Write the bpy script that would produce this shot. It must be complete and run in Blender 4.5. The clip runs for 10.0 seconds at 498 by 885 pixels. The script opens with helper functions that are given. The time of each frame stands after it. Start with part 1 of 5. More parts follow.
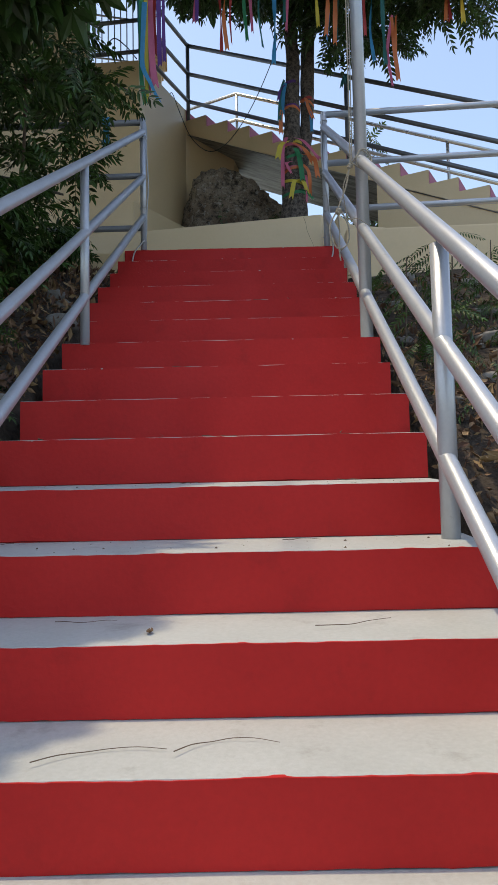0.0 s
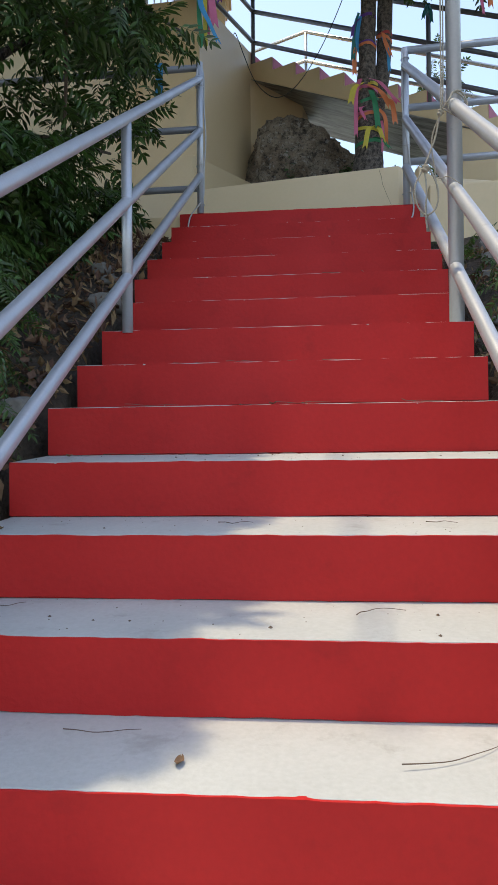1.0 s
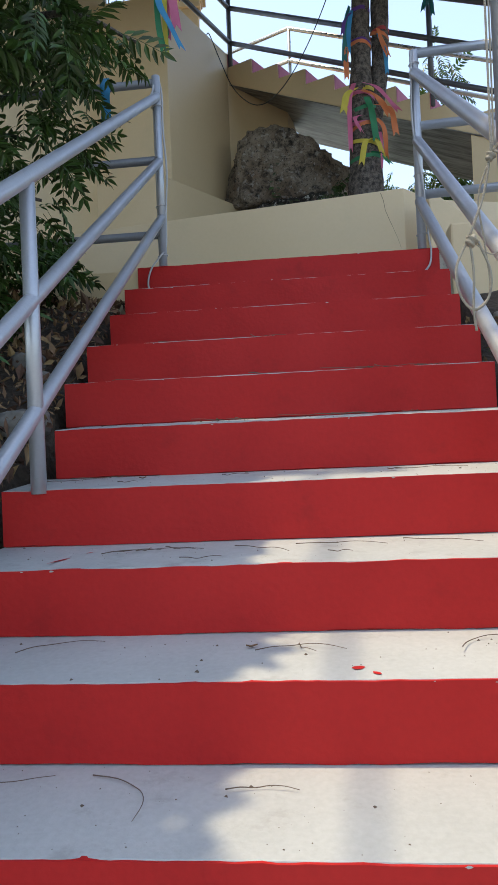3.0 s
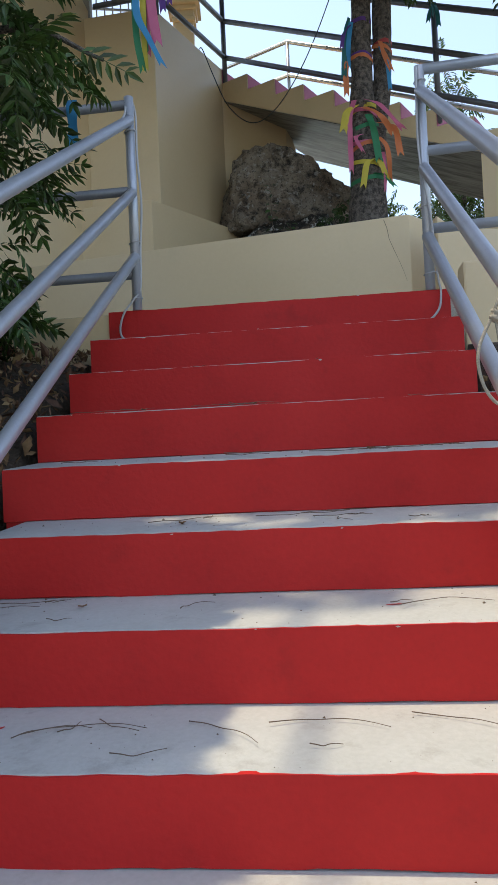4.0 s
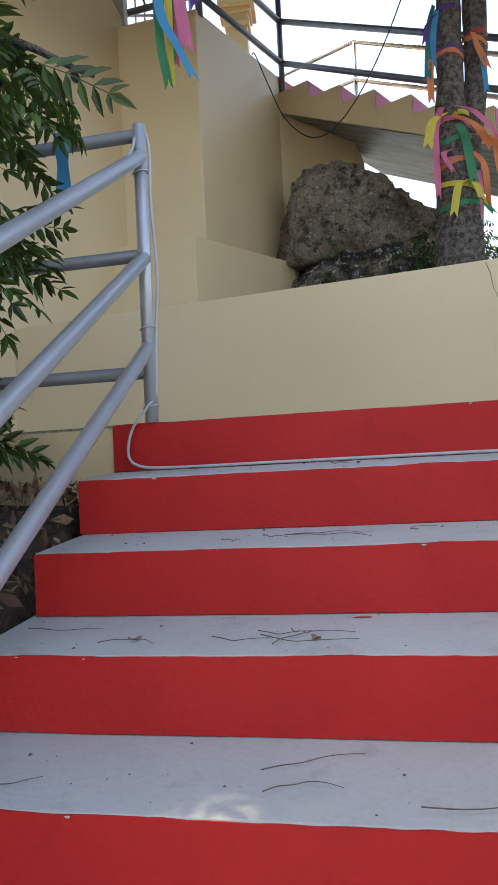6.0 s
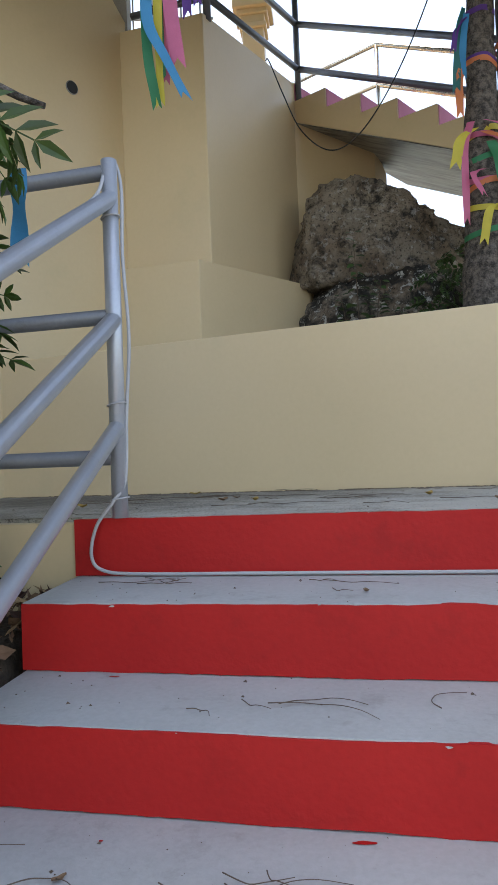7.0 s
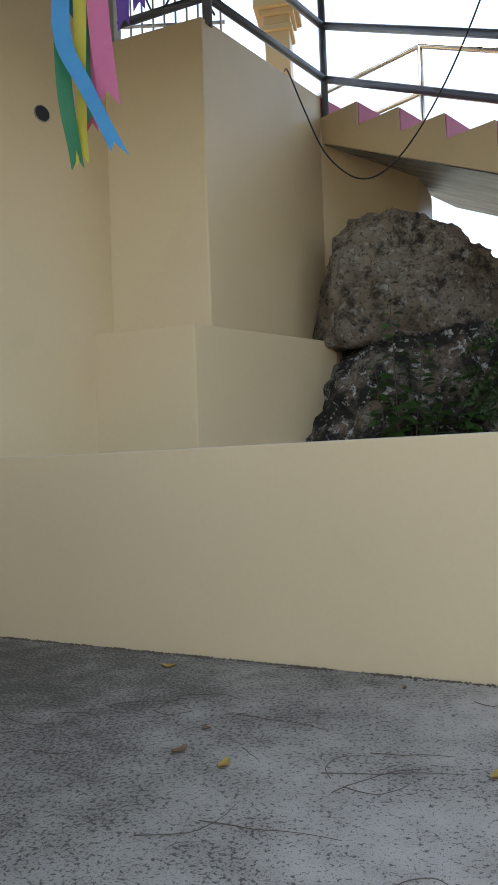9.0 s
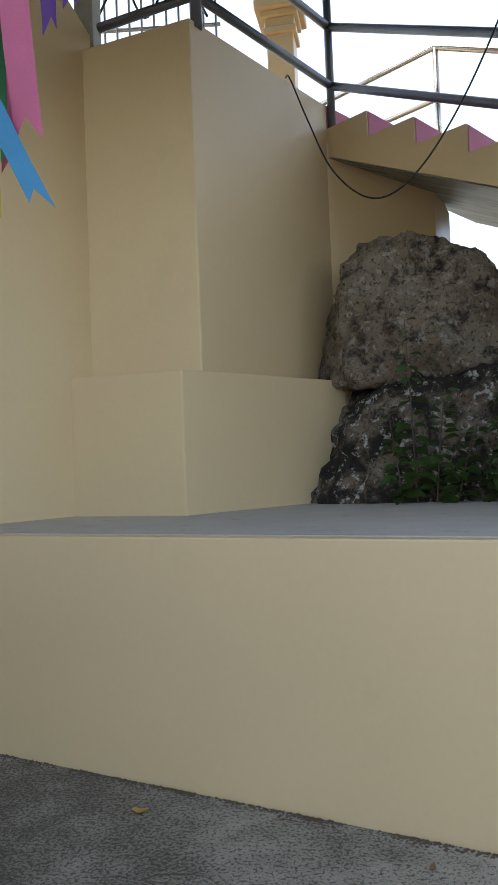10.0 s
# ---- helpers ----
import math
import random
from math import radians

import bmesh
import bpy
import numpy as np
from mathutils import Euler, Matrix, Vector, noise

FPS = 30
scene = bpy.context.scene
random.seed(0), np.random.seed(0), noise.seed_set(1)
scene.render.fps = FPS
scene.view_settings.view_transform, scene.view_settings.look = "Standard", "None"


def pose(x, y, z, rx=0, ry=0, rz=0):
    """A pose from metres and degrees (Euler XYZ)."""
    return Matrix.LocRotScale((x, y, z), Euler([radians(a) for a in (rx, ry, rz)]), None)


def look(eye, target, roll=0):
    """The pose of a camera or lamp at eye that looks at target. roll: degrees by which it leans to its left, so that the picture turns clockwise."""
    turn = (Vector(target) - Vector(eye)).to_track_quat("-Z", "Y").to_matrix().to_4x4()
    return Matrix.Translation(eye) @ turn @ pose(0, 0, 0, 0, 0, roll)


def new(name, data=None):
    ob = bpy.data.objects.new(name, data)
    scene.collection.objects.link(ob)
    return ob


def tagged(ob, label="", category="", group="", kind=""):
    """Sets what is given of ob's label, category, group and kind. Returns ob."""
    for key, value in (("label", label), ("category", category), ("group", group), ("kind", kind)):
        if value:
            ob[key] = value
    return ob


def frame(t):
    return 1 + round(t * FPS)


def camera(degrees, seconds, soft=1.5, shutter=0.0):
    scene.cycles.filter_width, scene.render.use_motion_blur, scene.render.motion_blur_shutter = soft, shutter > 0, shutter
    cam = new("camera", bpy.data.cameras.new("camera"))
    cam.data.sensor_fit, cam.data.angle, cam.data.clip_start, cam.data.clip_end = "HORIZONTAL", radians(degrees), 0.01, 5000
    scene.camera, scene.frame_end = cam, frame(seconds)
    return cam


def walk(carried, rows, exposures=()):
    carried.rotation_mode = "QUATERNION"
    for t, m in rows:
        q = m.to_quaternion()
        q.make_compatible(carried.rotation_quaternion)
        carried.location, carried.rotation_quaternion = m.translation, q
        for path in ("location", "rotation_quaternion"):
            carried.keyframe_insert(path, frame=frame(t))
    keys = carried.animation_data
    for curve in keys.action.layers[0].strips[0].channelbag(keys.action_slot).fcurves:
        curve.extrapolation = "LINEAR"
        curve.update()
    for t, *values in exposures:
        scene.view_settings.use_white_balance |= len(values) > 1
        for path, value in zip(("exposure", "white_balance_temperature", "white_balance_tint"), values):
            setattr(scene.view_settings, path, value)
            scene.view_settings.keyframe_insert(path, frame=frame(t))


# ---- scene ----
cam = camera(38.1, 10.0)
PATH = [
    (0, (0.381, -4.898, -1.740), (0.562, -2.912, -1.583), -1.2),
    (0.5, (0.419, -4.681, -1.613), (0.484, -2.683, -1.533), -0.1),
    (1, (0.427, -4.472, -1.512), (0.421, -2.472, -1.481), -0.6),
    (1.5, (0.457, -4.250, -1.405), (0.417, -2.251, -1.378), -1.1),
    (2, (0.455, -4.012, -1.263), (0.430, -2.012, -1.246), -1.6),
    (2.5, (0.463, -3.758, -1.115), (0.462, -1.758, -1.096), -2.3),
    (3, (0.511, -3.568, -0.935), (0.513, -1.568, -0.916), -2.5),
    (4.5, (0.633, -2.926, -0.571), (0.590, -0.928, -0.513), -2.8),
    (5, (0.615, -2.720, -0.432), (0.524, -0.723, -0.379), -2.8),
    (6.5, (0.679, -1.978, -0.022), (0.448, 0.008, 0.053), -2.7),
    (7, (0.709, -1.810, 0.120), (0.456, 0.173, 0.188), -2.3),
    (7.5, (0.736, -1.583, 0.266), (0.453, 0.396, 0.321), -2.5),
    (8, (0.779, -1.385, 0.409), (0.459, 0.589, 0.449), -2.5),
    (8.5, (0.768, -1.149, 0.539), (0.430, 0.822, 0.587), -2.5),
    (9, (0.797, -0.917, 0.682), (0.424, 1.047, 0.755), -2.1),
    (9.5, (0.794, -0.719, 0.823), (0.390, 1.238, 0.906), -2.3),
    (10, (0.783, -0.458, 0.959), (0.383, 1.500, 1.039), -2.3),
]
EXPOSURES = [(0, 1.02, 7600, 10), (0.7, 1.28, 7600, 10), (2, 1.56, 7500, 10), (4, 1.48, 7600, 10), (6, 2.00, 8100, 13), (8, 2.04, 8300, 13), (10, 1.90, 8300, 13)]
walk(cam, [(t, look(eye, target, roll)) for t, eye, target, roll in PATH], EXPOSURES)

# ---- world, sun ----
TO_SUN = Vector((-0.25, 0.085, 0.93)).normalized()
world = bpy.data.worlds.new("world")
scene.world = world
world.use_nodes = True
wn = world.node_tree.nodes
sky = wn.new("ShaderNodeTexSky")
sky.sky_type = 'NISHITA'
sky.sun_disc = False
sky.sun_elevation = math.asin(TO_SUN.z)
sky.sun_rotation = math.atan2(TO_SUN.x, TO_SUN.y)
sky.air_density = 1.0
sky.dust_density = 1.2
sky.ozone_density = 2.0
wn["Background"].inputs["Strength"].default_value = 0.15
world.node_tree.links.new(sky.outputs[0], wn["Background"].inputs[0])
sun = new("sun", bpy.data.lights.new("sun", 'SUN'))
sun.data.energy = 1.2
sun.data.angle = radians(0.9)
sun.data.color = (1.0, 0.90, 0.71)
sun.matrix_world = look((0, 0, 20), Vector((0, 0, 20)) - TO_SUN)


# ---- materials ----
def material(name, base, second=None, rough=0.6, metal=0.0, scale=6.0, fine=60.0, bump=0.15, amount=0.6, stains=None,
             stain_scale=2.0, stain_cut=0.55, stain_amount=0.6, detail=6.0, spread=0.0, through_light=0.0, soft=0.18):
    """A surface whose colour drifts between two tones at a coarse and a fine scale, with stains and fine relief."""
    m = bpy.data.materials.new(name)
    m.use_nodes = True
    nt, nd = m.node_tree, m.node_tree.nodes
    ln = nt.links.new
    bsdf = nd["Principled BSDF"]
    bsdf.inputs["Metallic"].default_value = metal
    pos = nd.new("ShaderNodeNewGeometry").outputs["Position"]
    n1, n2 = nd.new("ShaderNodeTexNoise"), nd.new("ShaderNodeTexNoise")
    n1.inputs["Scale"].default_value, n1.inputs["Detail"].default_value = scale, detail
    n2.inputs["Scale"].default_value, n2.inputs["Detail"].default_value = fine, 4.0
    ln(pos, n1.inputs["Vector"])
    ln(pos, n2.inputs["Vector"])
    second = second or tuple(c * 0.75 for c in base)
    mix = nd.new("ShaderNodeMix")
    mix.data_type = 'RGBA'
    mix.inputs[6].default_value, mix.inputs[7].default_value = (*base, 1), (*second, 1)
    ramp = nd.new("ShaderNodeMapRange")
    ramp.inputs["From Min"].default_value, ramp.inputs["From Max"].default_value = 0.5 - soft, 0.5 + soft
    ramp.inputs["To Max"].default_value = amount
    both = nd.new("ShaderNodeMath")
    both.operation = 'ADD'
    half1, half2 = nd.new("ShaderNodeMath"), nd.new("ShaderNodeMath")
    for h, src, f in ((half1, n1, 0.6), (half2, n2, 0.4)):
        h.operation = 'MULTIPLY'
        h.inputs[1].default_value = f
        ln(src.outputs["Fac"], h.inputs[0])
    ln(half1.outputs[0], both.inputs[0])
    ln(half2.outputs[0], both.inputs[1])
    ln(both.outputs[0], ramp.inputs["Value"])
    ln(ramp.outputs[0], mix.inputs[0])
    colour = mix.outputs[2]
    if stains:
        n3 = nd.new("ShaderNodeTexNoise")
        n3.inputs["Scale"].default_value, n3.inputs["Detail"].default_value = stain_scale, 8.0
        n3.inputs["Roughness"].default_value = 0.68
        ln(pos, n3.inputs["Vector"])
        cut = nd.new("ShaderNodeMapRange")
        cut.inputs["From Min"].default_value, cut.inputs["From Max"].default_value = stain_cut, stain_cut + 0.12
        cut.inputs["To Max"].default_value = stain_amount
        ln(n3.outputs["Fac"], cut.inputs["Value"])
        mix2 = nd.new("ShaderNodeMix")
        mix2.data_type = 'RGBA'
        mix2.inputs[7].default_value = (*stains, 1)
        ln(cut.outputs[0], mix2.inputs[0])
        ln(colour, mix2.inputs[6])
        colour = mix2.outputs[2]
    if spread:
        info = nd.new("ShaderNodeNewGeometry")
        hsv = nd.new("ShaderNodeHueSaturation")
        val = nd.new("ShaderNodeMapRange")
        val.inputs["To Min"].default_value, val.inputs["To Max"].default_value = 1 - spread, 1 + spread
        ln(info.outputs["Random Per Island"], val.inputs["Value"])
        ln(val.outputs[0], hsv.inputs["Value"])
        hue = nd.new("ShaderNodeMapRange")
        hue.inputs["To Min"].default_value, hue.inputs["To Max"].default_value = 0.5 - 0.05 * spread, 0.5 + 0.03 * spread
        ln(info.outputs["Random Per Island"], hue.inputs["Value"])
        ln(hue.outputs[0], hsv.inputs["Hue"])
        ln(colour, hsv.inputs["Color"])
        colour = hsv.outputs[0]
    ln(colour, bsdf.inputs["Base Color"])
    rr = nd.new("ShaderNodeMapRange")
    rr.inputs["To Min"].default_value, rr.inputs["To Max"].default_value = max(rough - 0.12, 0.03), min(rough + 0.12, 1)
    ln(n1.outputs["Fac"], rr.inputs["Value"])
    ln(rr.outputs[0], bsdf.inputs["Roughness"])
    if bump:
        bp = nd.new("ShaderNodeBump")
        bp.inputs["Strength"].default_value, bp.inputs["Distance"].default_value = bump, 0.01 if bump < 0.95 else 0.035
        ln(both.outputs[0], bp.inputs["Height"])
        ln(bp.outputs[0], bsdf.inputs["Normal"])
    if through_light:
        tr, add = nd.new("ShaderNodeBsdfTranslucent"), nd.new("ShaderNodeMixShader")
        add.inputs[0].default_value = through_light
        ln(colour, tr.inputs["Color"])
        ln(bsdf.outputs[0], add.inputs[1])
        ln(tr.outputs[0], add.inputs[2])
        ln(add.outputs[0], nd["Material Output"].inputs["Surface"])
    return m


RED = material("red_paint", (0.53, 0.0165, 0.0150), (0.43, 0.0130, 0.0120), rough=0.58, scale=3.5, fine=70, bump=0.22, amount=0.85,
               stains=(0.30, 0.012, 0.011), stain_scale=7, stain_cut=0.57, stain_amount=0.35)
TREAD = material("worn_white_paint", (0.472, 0.490, 0.470), (0.362, 0.373, 0.355), rough=0.75, scale=3.5, fine=85, bump=0.35, amount=0.8,
                 stains=(0.27, 0.26, 0.24), stain_scale=9, stain_cut=0.575, stain_amount=0.5)
BEIGE = material("cream_wall_paint", (0.71, 0.545, 0.335), (0.65, 0.495, 0.295), rough=0.36, scale=1.6, fine=45, bump=0.07,
                 stains=(0.58, 0.47, 0.28), stain_scale=1.8, stain_cut=0.58, stain_amount=0.35)
CONCRETE = material("old_concrete", (0.40, 0.39, 0.36), (0.27, 0.26, 0.24), rough=0.9, scale=4, fine=90, bump=0.5, amount=0.9,
                    stains=(0.13, 0.12, 0.10), stain_scale=3.5, stain_cut=0.53, stain_amount=0.75)
SLAB = material("planter_concrete", (0.52, 0.49, 0.43), (0.40, 0.375, 0.33), rough=0.85, scale=6, fine=80, bump=0.3,
                stains=(0.2, 0.19, 0.17), stain_scale=9, stain_cut=0.58)


def soffit_material():
    """Shuttered concrete; pale streaks down the flight put stain and bright reflection into the colour."""
    m = bpy.data.materials.new("raw_concrete_soffit")
    m.use_nodes = True
    nd, ln = m.node_tree.nodes, m.node_tree.links.new
    bsdf = nd["Principled BSDF"]
    place = nd.new("ShaderNodeMapping")
    place.vector_type = 'TEXTURE'
    place.inputs["Rotation"].default_value = (0, 0, math.atan2(-0.556, 0.831))
    place.inputs["Scale"].default_value = (5.0, 0.55, 1.0)
    ln(nd.new("ShaderNodeNewGeometry").outputs["Position"], place.inputs["Vector"])
    streak, small = nd.new("ShaderNodeTexNoise"), nd.new("ShaderNodeTexNoise")
    for n, sc in ((streak, 4.0), (small, 13.0)):
        n.inputs["Scale"].default_value, n.inputs["Detail"].default_value = sc, 7.0
        ln(place.outputs[0], n.inputs["Vector"])
    ramp = nd.new("ShaderNodeValToRGB")
    ramp.color_ramp.elements[0].position, ramp.color_ramp.elements[0].color = 0.40, (0.085, 0.08, 0.075, 1)
    ramp.color_ramp.elements[1].position, ramp.color_ramp.elements[1].color = 0.64, (0.40, 0.40, 0.395, 1)
    half = nd.new("ShaderNodeMix")
    half.inputs[0].default_value = 0.4
    ln(streak.outputs["Fac"], half.inputs[2])
    ln(small.outputs["Fac"], half.inputs[3])
    ln(half.outputs[0], ramp.inputs[0])
    ln(ramp.outputs[0], bsdf.inputs["Base Color"])
    bsdf.inputs["Roughness"].default_value = 0.5
    bp = nd.new("ShaderNodeBump")
    bp.inputs["Strength"].default_value, bp.inputs["Distance"].default_value = 0.3, 0.01
    ln(half.outputs[0], bp.inputs["Height"])
    ln(bp.outputs[0], bsdf.inputs["Normal"])
    return m


SOFFIT = soffit_material()
PIPE = material("silver_painted_pipe", (0.50, 0.525, 0.565), (0.40, 0.42, 0.46), rough=0.38, metal=0.45, scale=9, fine=120, bump=0.12,
                stains=(0.26, 0.26, 0.27), stain_scale=14, stain_cut=0.64, stain_amount=0.5)
DARKPIPE = material("grey_painted_pipe", (0.145, 0.155, 0.175), (0.10, 0.107, 0.12), rough=0.45, metal=0.4, scale=9, fine=100, bump=0.1)
# darker than PIPE: the shade on the level rails is put into the colour
SHADEDPIPE = material("shade_toned_pipe", (0.21, 0.215, 0.225), (0.14, 0.145, 0.155), rough=0.5, metal=0.3, scale=9, fine=100, bump=0.12,
                    stains=(0.15, 0.14, 0.13), stain_scale=16, stain_cut=0.6, stain_amount=0.5)
STEEL = material("bright_steel_pipe", (0.62, 0.60, 0.56), (0.5, 0.48, 0.44), rough=0.28, metal=0.9, scale=8, fine=90, bump=0.05)
PINK = material("pink_riser_paint", (0.52, 0.15, 0.24), (0.44, 0.12, 0.20), rough=0.7, scale=5, fine=60, bump=0.1)
BARK = material("grey_brown_bark", (0.165, 0.135, 0.11), (0.036, 0.029, 0.024), rough=0.95, scale=34, fine=120, bump=1.0, amount=1.0, soft=0.09,
                stains=(0.22, 0.20, 0.17), stain_scale=11, stain_cut=0.57, stain_amount=0.5)
LEAF = material("neem_leaf", (0.050, 0.098, 0.024), (0.026, 0.054, 0.015), rough=0.42, scale=12, fine=90, bump=0.05, spread=0.45,
                through_light=0.3)
LEAFNEAR = material("young_neem_leaf", (0.060, 0.118, 0.024), (0.024, 0.052, 0.013), rough=0.4, scale=12, fine=90, bump=0.05, spread=0.5,
                    through_light=0.25)
DRYLEAF = material("dry_leaf", (0.23, 0.135, 0.07), (0.085, 0.05, 0.028), rough=0.85, scale=20, fine=90, bump=0.2, spread=0.6)
YELLOWLEAF = material("fallen_yellow_leaf", (0.42, 0.27, 0.06), (0.30, 0.17, 0.05), rough=0.7, scale=30, fine=90, bump=0.2, spread=0.4)
TWIG = material("dry_twig", (0.14, 0.10, 0.07), (0.09, 0.065, 0.05), rough=0.9, scale=30, fine=120, bump=0.3)
SOIL = material("dry_soil_and_litter", (0.075, 0.052, 0.035), (0.022, 0.016, 0.011), rough=1.0, scale=5, fine=40, bump=1.0, amount=1.0,
                stains=(0.15, 0.12, 0.08), stain_scale=6, stain_cut=0.58)
WIRE = material("black_cable", (0.02, 0.02, 0.022), rough=0.5, bump=0)
GREYWIRE = material("grey_cable", (0.46, 0.46, 0.47), rough=0.5, bump=0.05)
ROPE = material("pale_rope", (0.40, 0.36, 0.29), (0.25, 0.22, 0.17), rough=0.95, scale=120, fine=260, bump=0.8)
STONE = material("pale_rubble", (0.27, 0.25, 0.225), (0.14, 0.13, 0.115), rough=0.95, scale=9, fine=60, bump=0.7, amount=1.0)
CLOTH = {n: material(n + "_ribbon_cloth", c, tuple(x * 0.8 for x in c), rough=0.6, scale=20, fine=240, bump=0.2, through_light=0.25)
         for n, c in dict(pink=(0.62, 0.14, 0.25), blue=(0.03, 0.27, 0.50), green=(0.02, 0.22, 0.09), yellow=(0.62, 0.50, 0.06),
                          purple=(0.12, 0.04, 0.24), orange=(0.70, 0.20, 0.07), red=(0.45, 0.05, 0.05), teal=(0.02, 0.16, 0.15)).items()}


def maths(nd, ln, op, a, b, c=None, clamp=False):
    n = nd.new("ShaderNodeMath")
    n.operation = op
    n.use_clamp = clamp
    for k, v in enumerate((a, b, c)):
        if v is None:
            continue
        if isinstance(v, (int, float)):
            n.inputs[k].default_value = v
        else:
            ln(v, n.inputs[k])
    return n.outputs[0]


def blend(nd, ln, fac, a, b):
    n = nd.new("ShaderNodeMix")
    n.data_type = 'RGBA'
    ln(fac, n.inputs[0])
    for k, v in ((6, a), (7, b)):
        if isinstance(v, tuple):
            n.inputs[k].default_value = (*v, 1)
        else:
            ln(v, n.inputs[k])
    return n.outputs[2]


def cloud(nd, ln, pos, scale, detail=4.0, rough=0.6):
    n = nd.new("ShaderNodeTexNoise")
    n.inputs["Scale"].default_value, n.inputs["Detail"].default_value, n.inputs["Roughness"].default_value = scale, detail, rough
    ln(pos, n.inputs["Vector"])
    return n.outputs["Fac"]


def landing_material():
    """Pale worn concrete: brownish algae patches, and dark pits that crowd where it is dirtiest."""
    m = bpy.data.materials.new("stained_concrete")
    m.use_nodes = True
    nd, ln = m.node_tree.nodes, m.node_tree.links.new
    bsdf = nd["Principled BSDF"]
    pos = nd.new("ShaderNodeNewGeometry").outputs["Position"]
    far = nd.new("ShaderNodeVectorMath")
    far.operation = 'DISTANCE'
    far.inputs[1].default_value = (-0.45, 1.35, 0.0)
    ln(pos, far.inputs[0])
    # dirt: 1 in the middle of the stain, 0 past about 1.6 m, broken by two sizes of cloud
    dirt = maths(nd, ln, 'MULTIPLY_ADD', far.outputs["Value"], -0.48, 0.98)
    dirt = maths(nd, ln, 'MULTIPLY_ADD', cloud(nd, ln, pos, 2.2, 5.0), 1.5, maths(nd, ln, 'SUBTRACT', dirt, 0.75))
    dirt = maths(nd, ln, 'MULTIPLY_ADD', cloud(nd, ln, pos, 7.0, 6.0), 1.1, maths(nd, ln, 'SUBTRACT', dirt, 0.55), clamp=True)
    base = blend(nd, ln, cloud(nd, ln, pos, 9.0, 6.0), (0.53, 0.50, 0.43), (0.43, 0.405, 0.345))
    base = blend(nd, ln, maths(nd, ln, 'MULTIPLY', dirt, 0.8), base, (0.20, 0.18, 0.15))
    grain = cloud(nd, ln, pos, 95.0, 4.0, 0.62)
    grain2 = cloud(nd, ln, pos, 240.0, 2.0, 0.5)
    edge = maths(nd, ln, 'MULTIPLY_ADD', dirt, -0.15, 0.60)
    pit = maths(nd, ln, 'MULTIPLY', maths(nd, ln, 'SUBTRACT', grain, edge), 16.0, clamp=True)
    pit2 = maths(nd, ln, 'MULTIPLY', maths(nd, ln, 'SUBTRACT', grain2, maths(nd, ln, 'ADD', edge, 0.03)), 12.0, clamp=True)
    pits = maths(nd, ln, 'MAXIMUM', pit, pit2)
    base = blend(nd, ln, maths(nd, ln, 'MULTIPLY', pits, 0.82), base, (0.075, 0.066, 0.055))
    ln(base, bsdf.inputs["Base Color"])
    bsdf.inputs["Roughness"].default_value = 0.9
    bp = nd.new("ShaderNodeBump")
    bp.inputs["Strength"].default_value, bp.inputs["Distance"].default_value = 0.5, 0.006
    ln(maths(nd, ln, 'MULTIPLY_ADD', pits, -0.7, grain2), bp.inputs["Height"])
    ln(bp.outputs[0], bsdf.inputs["Normal"])
    return m


